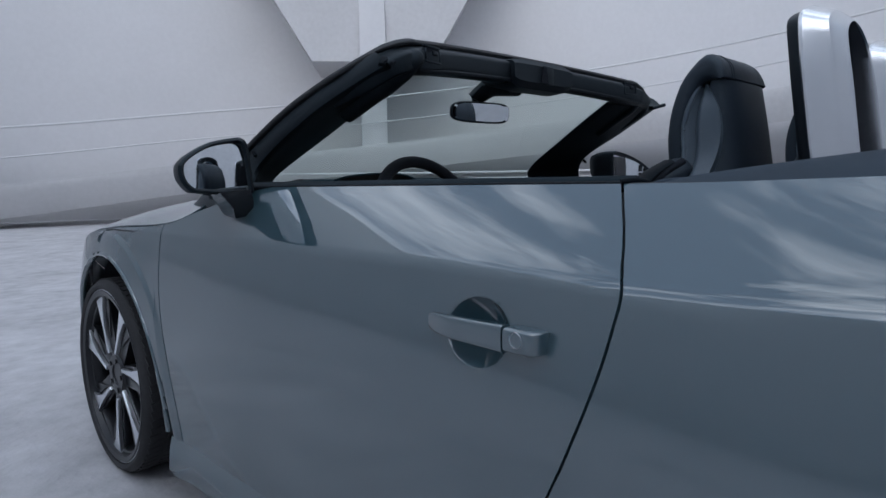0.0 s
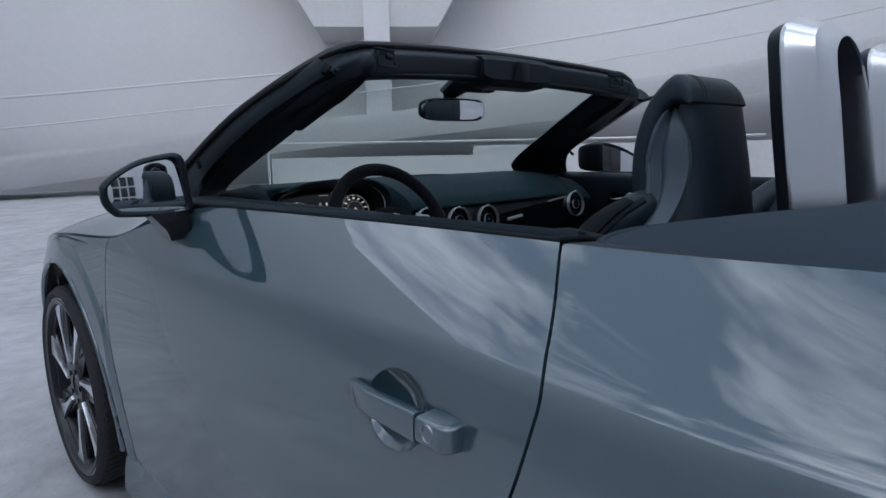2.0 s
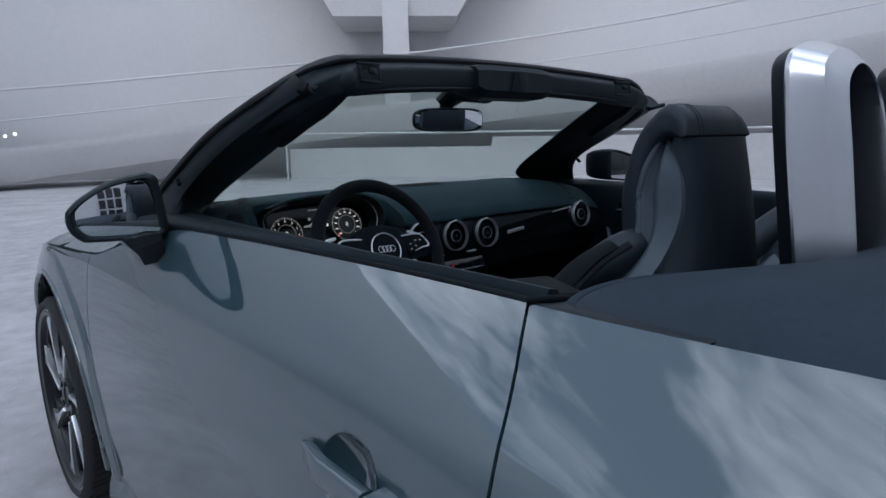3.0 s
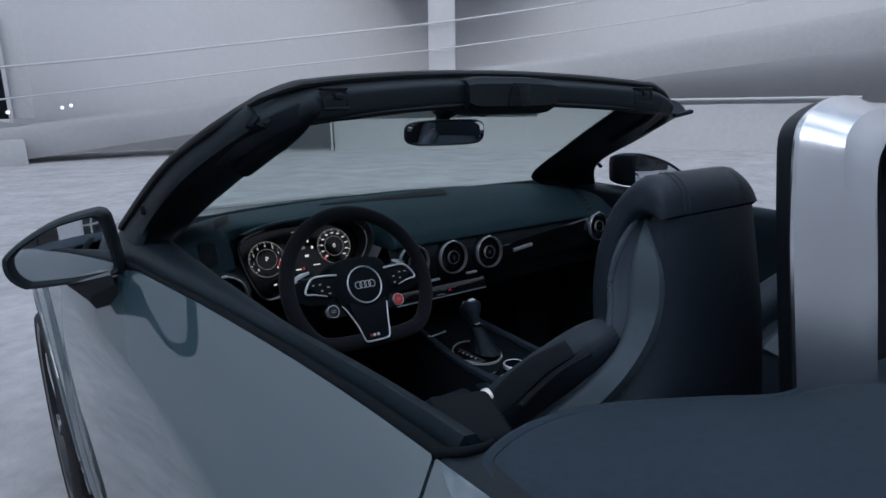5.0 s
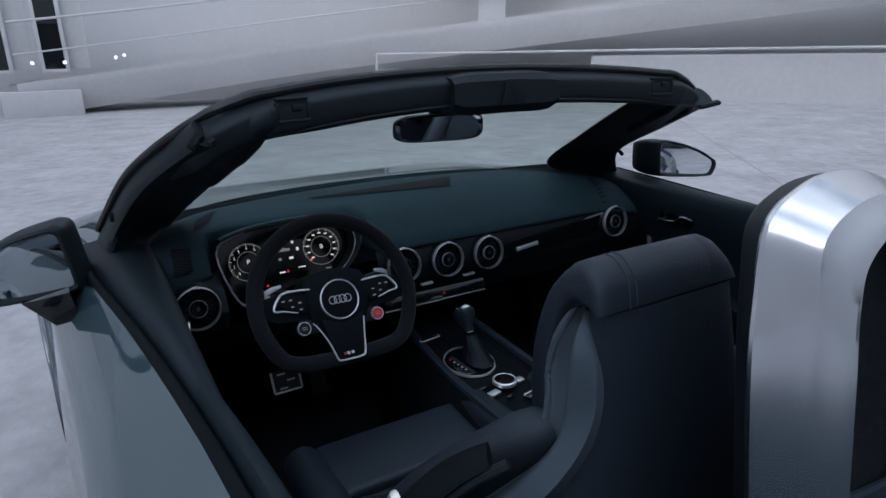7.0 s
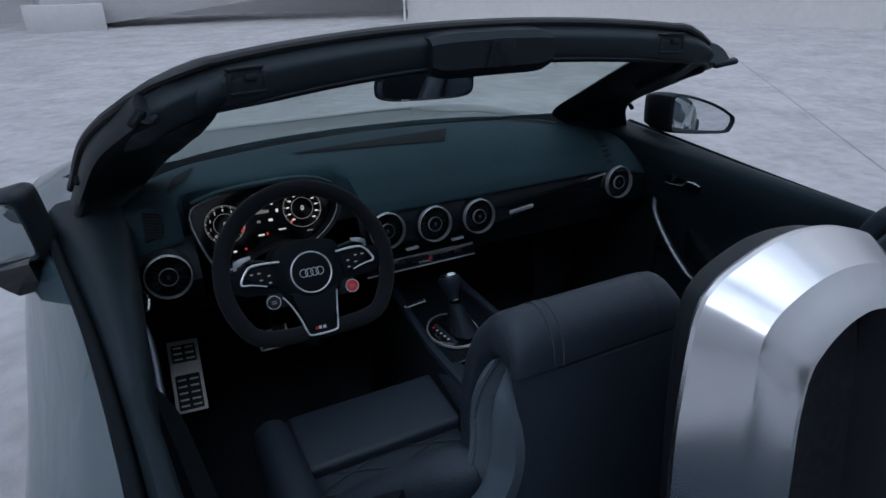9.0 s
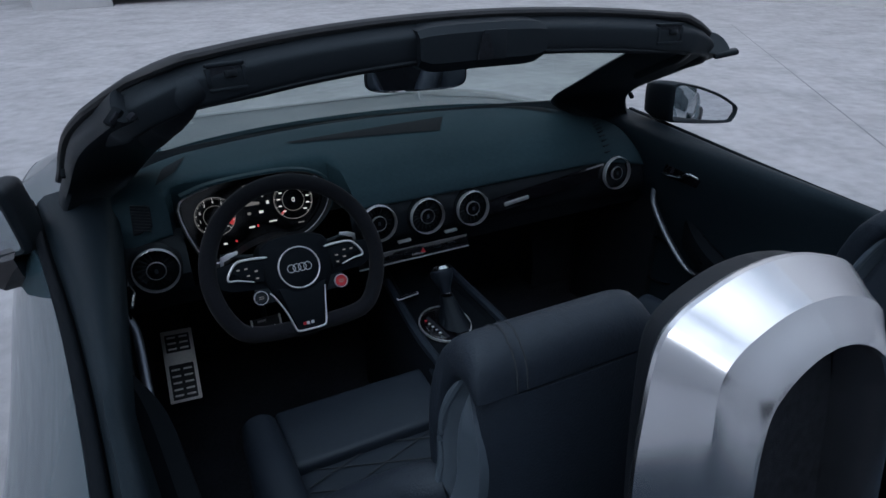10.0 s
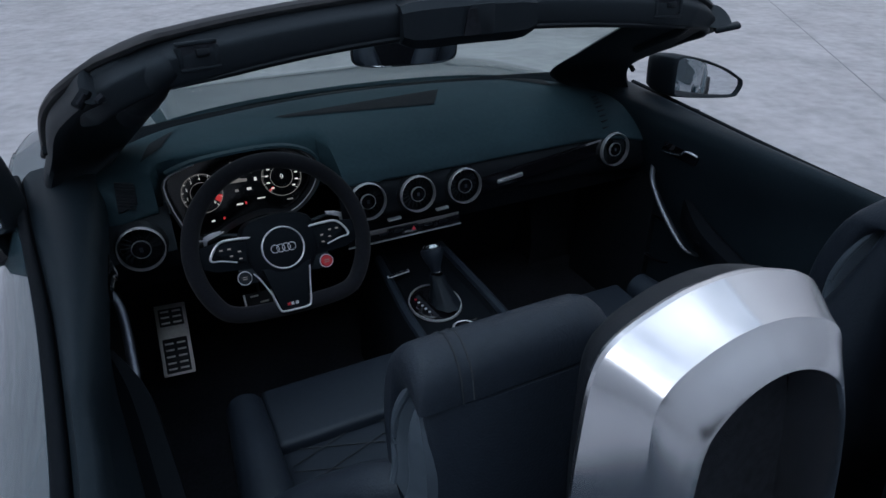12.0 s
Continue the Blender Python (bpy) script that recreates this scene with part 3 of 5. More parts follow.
def wheel_parts(parent):
    """A wheel about local z (outward), centre at the origin."""
    wh = empty("wheel", car)
    R = (HUB_Z - GROUND_Z) / 1.04
    GROW = Matrix.Diagonal((1.085, 1.085, 1, 1))
    tyre = turned([(0.262, -0.10), (0.272, -0.122), (R - 0.02, -0.124), (R - 0.006, -0.112), (R, -0.085), (R, 0.02), (R - 0.004, 0.038), (R - 0.012, 0.050), (0.290, 0.054), (0.280, 0.049), (0.274, 0.03)], 72)
    part("tyre", tyre, TYRE, wh)
    tread = bmesh.new()
    for k in range(72):
        for w, z, skew in ((0.042, 0.012, 14), (0.05, -0.045, -10), (0.04, -0.098, 14)):
            box((0.010, 0.022, w), pose(0, 0, 0, 0, 0, k * 5 + (2.5 if w == 0.05 else 0)) @ pose(R - 0.0035, 0, z, skew, 0, 0), bm=tread)
    part("tread", tread, TYRE, wh, "block tread of the tyre")
    rim = turned([(0.255, -0.10), (0.262, -0.02), (0.265, 0.035), (0.275, 0.047), (0.272, 0.05), (0.258, 0.046), (0.252, 0.03), (0.244, 0.0), (0.24, -0.09)], 72)
    part("rim", rim, RIM_DARK, wh)
    part("rim_lip", turned([(0.264, 0.040), (0.266, 0.0445), (0.2735, 0.0475), (0.2765, 0.046)], 72), RIM_FACE, wh, "machined rim lip")
    barrel = turned([(0.24, -0.10), (0.24, 0.005), (0.25, 0.03), (0.245, 0.028), (0.236, 0.0), (0.236, -0.10)], 60)
    part("barrel", barrel, RIM_DARK, wh)
    for k in range(7):
        m = pose(0, 0, 0, 0, 0, k * 360 / 7 + 8)
        dark = prism([(0.05, -0.032), (0.15, -0.034), (0.25, -0.062), (0.25, 0.034), (0.15, 0.03), (0.05, 0.032)], 0.022, m @ pose(0, 0, 0.0), 0.004)
        spoke = part("spoke", dark, RIM_DARK, wh, m=GROW)
        face = prism([(0.075, 0.012), (0.16, 0.006), (0.222, -0.008), (0.256, -0.040), (0.258, 0.0), (0.256, 0.040), (0.225, 0.026), (0.16, 0.022), (0.075, 0.024)], 0.012, m @ pose(0, 0, 0.024), 0.003)
        part("spoke_face", face, RIM_FACE, spoke, "machined bright spoke face")
        blade = prism([(0.205, -0.052), (0.245, -0.060), (0.225, -0.018), (0.12, -0.006)], 0.008, m @ pose(0, 0, 0.019), 0.002)
        part("spoke_blade", blade, RIM_DARK, spoke)
    part("hub", turned([(0.07, -0.02), (0.07, 0.02), (0.062, 0.03), (0.034, 0.03), (0.032, 0.026), (0, 0.026)], 32), RIM_DARK, wh)
    for k in range(5):
        part("wheel_bolt", turned([(0, 0.035), (0.008, 0.035), (0.009, 0.015)], 6, pose(0.05 * math.cos(k * 1.2566), 0.05 * math.sin(k * 1.2566), 0)), RIM_DARK, wh)
    part("brake_disc", turned([(0.09, -0.075), (0.185, -0.075), (0.185, -0.105), (0.09, -0.105)], 48), DISC, wh)
    part("brake_caliper", prism([(0.12, -0.09), (0.21, -0.11), (0.215, 0.11), (0.12, 0.09)], 0.08, pose(0, 0, -0.12, 0, 0, 150), 0.01), RIM_DARK, wh)
    return wh


def wheels():
    wh = wheel_parts(car)
    wh.matrix_basis = axes((-WHEEL_X + 0.066, 0, HUB_Z), (0.05, -1, 0), (0, 0, 1)) @ Matrix.Diagonal((1.04, 1.04, 1, 1))
    for x, y, yy in ((1, 0, 1), (-1, REAR_Y, -1), (1, REAR_Y, 1)):
        copy_thing(wh, axes((x * (WHEEL_X - 0.055), y, HUB_Z), (0, yy, 0), (0, 0, 1)) @ Matrix.Diagonal((1.04, 1.04, 1, 1)))


def handle():
    """Door handle bar with its lock, over a scooped cup."""
    for side in (-1, 1):
        y0, y1, z = -1.502, -1.727, 0.757

        def at(t, out, dz):
            y = y0 + (y1 - y0) * t
            return Vector((side * (half_width(y, z) + out), y, z + 0.002 + 0.005 * t + dz))
        def section(t, out, deep, tall, n=0.45):
            ring = []
            for i in range(24):
                a = 2 * math.pi * i / 24
                c, q = math.cos(a), math.sin(a)
                ring.append(at(t, out + deep * math.copysign(abs(c) ** n, c), tall * math.copysign(abs(q) ** n, q)))
            return ring
        rings = []
        for t in steps(0.0, 0.742, 22):
            e = min(1.0, t / 0.10)
            e = math.sqrt(max(0.0, 1 - (1 - e) ** 2))
            rise = math.sin(min(1.0, t / 0.34) * math.pi / 2)
            rings.append(section(t, 0.004 + 0.013 * rise, 0.007 + 0.003 * rise, (0.0155 + 0.005 * t) * (0.75 + 0.25 * e)))
        grip = part("door_handle", loft(rings), PAINT, car, "grey painted bar door handle", sharp=50)
        rings = []
        for t in (0.752, 0.756, 0.80, 0.90, 0.95, 0.975, 0.99, 1.0):
            e = 1 - max(0.0, (t - 0.94) / 0.06) ** 2 * 0.5
            rings.append(section(t, 0.006 - 0.006 * (1 - e), 0.020 * e, 0.0168 * (1 - 0.3 * (1 - e)), 0.35))
        part("lock_cover", loft(rings), PAINT, grip, sharp=50)
        p = at(0.86, 0.0275, 0.003)
        part("key_lock", turned([(0.0105, 0), (0.0105, 0.005), (0.009, 0.007), (0.0, 0.0065)], 24, axes(p, (0, side * -1, 0), (0, 0, 1))), SATIN, grip, "round bare metal key lock")


def handle_bowl(side):
    """The hollow behind a door handle."""
    rings = []
    for f in (1.04, 1.0, 0.985, 0.96, 0.92, 0.86, 0.78, 0.66, 0.5, 0.3, 0.1, 0.01):
        ring = []
        for i in range(48):
            a = 2 * math.pi * i / 48
            y, z = -1.598 + 0.063 * f * math.cos(a), 0.756 + 0.050 * f * math.sin(a)
            ring.append(Vector((side * (half_width(y, z) + 0.0005 - 0.028 * max(0.0, 1 - f * f)), y, z)))
        rings.append(ring)
    bm = loft(rings, caps=False)
    part("handle_bowl", bm, PAINT, car, sharp=70)


def door_mirror(side):
    """A black mirror housing with a cornered rim and convex glass, angled to the driver."""
    if side < 0:
        corners = ((0.828, 0.951), (0.815, 0.954), (0.812, 0.968), (0.822, 1.050), (0.828, 1.072), (0.840, 1.080), (0.858, 1.081), (0.922, 1.068), (0.975, 1.041), (0.998, 1.022), (1.003, 1.012), (1.003, 0.994), (0.996, 0.976), (0.980, 0.960), (0.966, 0.956), (0.900, 0.951))
        mid, slope, y0 = (0.915, 1.012), -0.22, -0.825
        depths = ((0.045, 0.76), (0.012, 0.815), (-0.010, 0.84), (-0.015, 0.90), (-0.010, 0.985), (0.0, 1.015), (0.04, 1.01), (0.08, 0.95), (0.115, 0.83), (0.14, 0.6), (0.15, 0.25))
    else:
        corners = ((0.800, 0.978), (0.789, 0.982), (0.783, 0.992), (0.779, 1.045), (0.779, 1.080), (0.786, 1.089), (0.808, 1.092), (0.868, 1.078), (0.934, 1.052), (0.981, 1.023), (0.991, 1.014), (0.994, 0.998), (0.987, 0.979), (0.969, 0.967), (0.876, 0.970))
        mid, slope, y0 = (0.880, 1.025), -0.27, -0.803
        depths = ((0.06, 0.80), (0.025, 0.87), (0.0, 0.885), (-0.005, 0.93), (-0.002, 0.985), (0.006, 1.005), (0.04, 1.0), (0.075, 0.93), (0.105, 0.80), (0.125, 0.6), (0.135, 0.25))

    def shape(d, grow):
        pts = []
        for x, z in corners:
            x, z = mid[0] + (x - mid[0]) * grow, mid[1] + (z - mid[1]) * grow
            pts.append(Vector((side * (x - 0.2 * d), y0 + d + slope * (x - mid[0]), z)))
        return spline(pts, 4, closed=True)
    ob = part("door_mirror", loft([shape(d, g) for d, g in depths]), TRIM, car, "black door mirror")
    tilt, rise, y1 = (-0.13, 0.065, y0 - 0.0005) if side < 0 else (-0.44, 0.03, -0.787)
    rows = []
    for k in (0.815, 0.7, 0.58, 0.46, 0.34, 0.22, 0.1, 0.01) if side < 0 else (0.875, 0.7, 0.5, 0.3, 0.15, 0.01):
        rows.append([Vector((p.x, y1 + tilt * (side * p.x - mid[0]) + rise * (p.z - mid[1]) + ((side * p.x - mid[0]) ** 2 + (p.z - mid[1]) ** 2) / 2.6, p.z)) for p in shape(0.0, k)])
    part("mirror_glass", loft(rows), MIRROR, ob, "convex silvered mirror glass", sharp=80)
    shift = 0.0 if side < 0 else -0.085
    foot = [[Vector((side * (x + shift), y, z)) for x, y, z in r] for r in (
        ((0.84, -0.85, 0.962), (0.915, -0.85, 0.956), (0.915, -0.79, 0.956), (0.84, -0.77, 0.962)),
        ((0.835, -0.85, 0.93), (0.885, -0.85, 0.92), (0.885, -0.77, 0.92), (0.835, -0.76, 0.93)),
        ((0.83, -0.83, 0.90), (0.872, -0.83, 0.895), (0.872, -0.765, 0.90), (0.83, -0.76, 0.90)))]
    part("mirror_foot", loft(foot), GLOSS, ob)


def header_y(x):
    return -0.958 - 0.25 * x * x


def header_z(x):
    return 1.302 - 0.10 * x * x - 0.12 * abs(x) ** 6


def windscreen():
    """Frame of A-pillars and header with its glass."""
    sec = [(p.x, p.y) for p in spline([(y, z, 0) for y, z in ((0.055, 0.012), (0.046, 0.026), (0.028, 0.034), (0.004, 0.036), (-0.008, 0.032), (-0.013, 0.026), (-0.034, 0.017), (-0.043, 0.011), (-0.0465, 0.002), (-0.0465, -0.026), (-0.041, -0.036), (-0.02, -0.042), (0.01, -0.04), (0.045, -0.02))], 3, closed=True)]
    bend = spline([(0.44, header_y(0.44), header_z(0.44)), (0.51, -1.020, 1.273), (0.560, -1.030, 1.259), (0.592, -1.018, 1.240), (0.615, -0.975, 1.212), (0.640, -0.90, 1.172)], 9)
    way = [Vector((-p.x, p.y, p.z)) for p in bend[:0:-1]] + [Vector((x, header_y(x), header_z(x))) for x in steps(-0.44, 0.44, 56)] + bend[1:]
    mid = len(way) // 2
    axes_at = {mid: (Vector((0, 1, 0)), Vector((0, 0, 1)))}
    for order in (range(mid + 1, len(way)), range(mid - 1, -1, -1)):
        for i in order:
            j = i - 1 if i > mid else i + 1
            d0 = (way[min(j + 1, len(way) - 1)] - way[max(j - 1, 0)]).normalized()
            d1 = (way[min(i + 1, len(way) - 1)] - way[max(i - 1, 0)]).normalized()
            turn = d0.rotation_difference(d1)
            axes_at[i] = (turn @ axes_at[j][0], turn @ axes_at[j][1])
    rings = []
    for i, p in enumerate(way):
        far = max(0.0, (abs(p.x) - 0.48) / 0.16)
        k = 1 - 0.30 * min(1.0, far) ** 1.2 - 0.38 * min(1.0, max(0.0, (abs(p.x) - 0.605) / 0.035))
        k *= 1 - 0.3 * min(1.0, max(0.0, (p.x - 0.53) / 0.06))
        rings.append([p + (axes_at[i][0] * dy + axes_at[i][1] * dz) * k for dy, dz in sec])
    head = part("windscreen_header", loft(rings), TRIM, car, "black windscreen header rail", sharp=34)
    seal_ends = {}
    part("header_strip", tube([Vector((x, header_y(x) - 0.04, header_z(x) - 0.036)) for x in steps(-0.50, 0.50, 30)], lambda t: 0.007 * min(1.0, 0.15 + 10 * min(t, 1 - t)), 8), PLASTIC, head)
    for s in (-1, 1):
        x = s * 0.4525
        m = axes((x, header_y(x) - 0.041, header_z(x) + 0.001), (1, -s * 0.2, 0), (0, 0.1, 1))
        rim = bmesh.new()
        for sx, sz, px, pz in ((0.066, 0.008, 0, 0.02), (0.066, 0.008, 0, -0.02), (0.008, 0.04, -0.03, 0), (0.008, 0.04, 0.03, 0)):
            box((sx * 0.92, sz * 0.7, 0.012), m @ pose(px * 0.92, pz * 0.92, 0.001), 0.002, bm=rim)
        latch = part("roof_latch", rim, TRIM, head)
        # flat dark plate in place of the shaded latch opening
        part("latch_dark_plate", box((0.054, 0.034, 0.006), m @ pose(0, 0, 0.002)), CARPET, latch)
        part("latch_hook", box((0.02, 0.012, 0.008), m @ pose(0.006, 0.004, 0.006), 0.003), PLASTIC, latch)
        # pillar: outer skin between glass and door, broad padded trim on the cabin side
        glass_edge = spline([(s * 0.775, -0.30, 0.90), (s * 0.75, -0.36, 0.95), (s * 0.733, -0.43, 0.99), (s * 0.673, -0.72, 1.15), (s * 0.583, -1.0, 1.268)], 7)
        if s < 0:
            door_edge = spline([(-0.79, -0.67, 0.90), (-0.768, -0.685, 0.97), (-0.738, -0.705, 1.035), (-0.688, -0.885, 1.145), (-0.612, -1.082, 1.24)], 7)
            trim_edge = spline([(-0.700, -0.61, 0.90), (-0.674, -0.59, 0.955), (-0.597, -0.50, 1.003), (-0.531, -0.755, 1.135), (-0.512, -0.99, 1.235)], 7)
        else:
            door_edge = spline([(0.785, -0.62, 0.90), (0.769, -0.626, 0.964), (0.697, -0.694, 1.058), (0.674, -0.886, 1.154), (0.612, -1.078, 1.235)], 7)
            trim_edge = spline([(0.690, -0.60, 0.90), (0.650, -0.57, 0.955), (0.556, -0.51, 1.008), (0.475, -0.755, 1.135), (0.438, -0.97, 1.245)], 7)
        rings = []
        for i, (p, q, r) in enumerate(zip(glass_edge, door_edge, trim_edge)):
            d = (glass_edge[min(i + 1, len(glass_edge) - 1)] - glass_edge[max(i - 1, 0)]).normalized()
            n = (q - p).cross(d).normalized()
            n = n if n.x * s > 0 else -n
            rings.append(spline([q, (p + q) / 2 + n * 0.024, p, r, r * 0.72 + q * 0.28 - n * 0.012, r * 0.3 + q * 0.7 - n * 0.008], 4, closed=True))
        part("a_pillar", loft(rings), TRIM, car, "black windscreen pillar", sharp=50)
        seal_ends[s] = [r[4] + (r[4] - r[16]).normalized() * 0.002 for r in rings[10:-3]]
        # the rail's lower roll curls down into the pillar trim
        fold = 1.0 if s < 0 else 0.55
        lower = spline([(s * 0.494, header_y(0.494) - 0.026, header_z(0.494) - 0.006), (s * 0.514, -1.047, 1.262), (s * 0.531, -1.030, 1.244), (s * 0.543, -1.000, 1.224), (s * 0.552, -0.95, 1.200), (s * 0.572, -0.85, 1.150)], 7)
        part("header_fold", tube(lower, lambda t: (0.022 + 0.010 * min(1.0, t / 0.4) - 0.008 * max(0.0, t - 0.7) / 0.3) * fold, 24), TRIM, head)
        if s < 0:
            part("corner_clip", box((0.030, 0.016, 0.010), pose(-0.617, -1.072, 1.244, 20, -40, 35), 0.003), GRIP, head)
            part("clip_recess", box((0.018, 0.004, 0.009), pose(-0.616, -1.081, 1.245, 20, -40, 35), 0.001), CARPET, head)
            part("corner_peg", box((0.013, 0.010, 0.008), pose(-0.594, -1.079, 1.243, 20, -30, 20), 0.002), CARPET, head)
        else:
            part("corner_tab", box((0.052, 0.034, 0.012), pose(0.611, -1.070, 1.231, 0, -15, -39), 0.005), TRIM, head)
        part("pillar_peg", box((0.012, 0.020, 0.009), pose(s * (0.745 if s < 0 else 0.70), -0.678 if s < 0 else -0.70, 1.052, 40, 0, 0), 0.003), GRIP, head)
    bar = [Vector((x, header_y(x) - 0.004, header_z(x) + 0.034)) for x in steps(-0.52, 0.52, 30)]
    path = seal_ends[-1] + [Vector((-0.585, -1.03, 1.284))] + bar + [Vector((0.583, -1.03, 1.272))] + seal_ends[1][::-1]
    part("roof_seal", tube(spline(path, 2), 0.013, 10, flat=0.7), RUBBER, head)
    inner_seal = [Vector((x, header_y(x) - 0.0105, header_z(x) + 0.0305)) for x in steps(-0.50, 0.50, 30)]
    part("seal_line", tube(inner_seal, lambda t: 0.0045 * min(1.0, 0.1 + 8 * min(t, 1 - t)), 8), RUBBER, head)
    # middle console on the header
    rings = []
    for x in steps(-0.112, 0.158, 14):
        e = 1 - 0.25 * (abs((x - 0.023) / 0.135)) ** 8
        y, z = header_y(x), header_z(x)
        rings.append([Vector((x, y + dy, z + dz * e)) for dy, dz in ((-0.062, 0.010), (-0.05, 0.024), (0.0, 0.03), (0.06, 0.0), (0.07, -0.04), (0.0, -0.062), (-0.05, -0.058), (-0.064, -0.04))])
    con = part("header_console", loft(rings), TRIM, head)
    m = axes((0.022, header_y(0) - 0.0655, 1.288), (1, 0, 0), (0, 0, 1))
    part("console_notch", prism([(-0.018, -0.026), (0.018, -0.026), (0.008, 0.02), (-0.008, 0.02)], 0.003, m), CARPET, con)
    part("console_plate", box((0.05, 0.055, 0.004), m @ pose(0.022, -0.001, -0.002), 0.002), TRIM, con)
    # glass

    def pane(u, v):
        xb, xt = 0.765 * u, 0.60 * u
        b = Vector((xb, -0.17 - 0.42 * xb * xb, 0.93))
        t = Vector((xt, header_y(xt) + 0.03, header_z(xt) + 0.004))
        p = b + (t - b) * v
        return p + Vector((0, 0.05, 0.04)) * math.sin(math.pi * v) * 0.9
    gl = part("windscreen_glass", surface(pane, steps(-1, 1, 24), steps(0, 1, 14)), GLASS, car, "clear windscreen glass")
    gl.visible_shadow = False
    part("glass_seal", tube([pane(u, 0.0) for u in steps(-1, 1, 40)], 0.014, 8), RUBBER, gl)
    ridge = []
    for u in steps(-0.97, 0.97, 40):
        p, rise = pane(u, 0.0), 0.018 + 0.032 * u * u
        ridge.append([p + Vector((0, dy, dz * rise)) for dy, dz in ((-0.004, 0.0), (-0.010, 0.7), (-0.018, 1.0), (-0.034, 0.95), (-0.075, 0.2), (-0.075, -0.6))])
    part("cowl_panel", loft(ridge), GRIP, car, "black cowl strip under the windscreen")
    # interior mirror
    m = axes((-0.022, -0.80, 1.195), (1, -0.16, 0), (0, -0.10, 1))
    def oval(w, h, z):
        out = []
        for i in range(36):
            a = 2 * math.pi * i / 36
            c, s2 = math.cos(a), math.sin(a)
            out.append(m @ Vector((w * math.copysign(abs(c) ** 0.45, c), h * math.copysign(abs(s2) ** 0.55, s2) * (1 + 0.06 * c), z)))
        return out
    im = part("interior_mirror", loft([oval(0.10, 0.024, -0.03), oval(0.113, 0.032, -0.012), oval(0.117, 0.034, 0.0), oval(0.114, 0.032, 0.005)]), PLASTIC, car, "black frameless interior mirror")
    part("mirror_glass", loft([oval(0.112, 0.0305, 0.0055), oval(0.1, 0.028, 0.0065)]), MIRROR, im, "dark mirror glass", sharp=3)
    part("mirror_stem", tube([(-0.015, -0.775, 1.21), (-0.012, -0.77, 1.245), (0.0, -0.82, 1.275), (0.01, -0.92, 1.27)], lambda t: 0.03 + 0.02 * t, 12, flat=0.7), PLASTIC, im)


body()
soft_top_cover()
wheels()
handle()
for s in (-1, 1):
    handle_bowl(s)
    door_mirror(s)
windscreen()


# the cabin
DASH = [(-0.20, 0.945), (-0.30, 0.972), (-0.42, 0.984), (-0.56, 0.986), (-0.68, 0.970), (-0.765, 0.938), (-0.79, 0.915), (-0.792, 0.902), (-0.775, 0.897)]


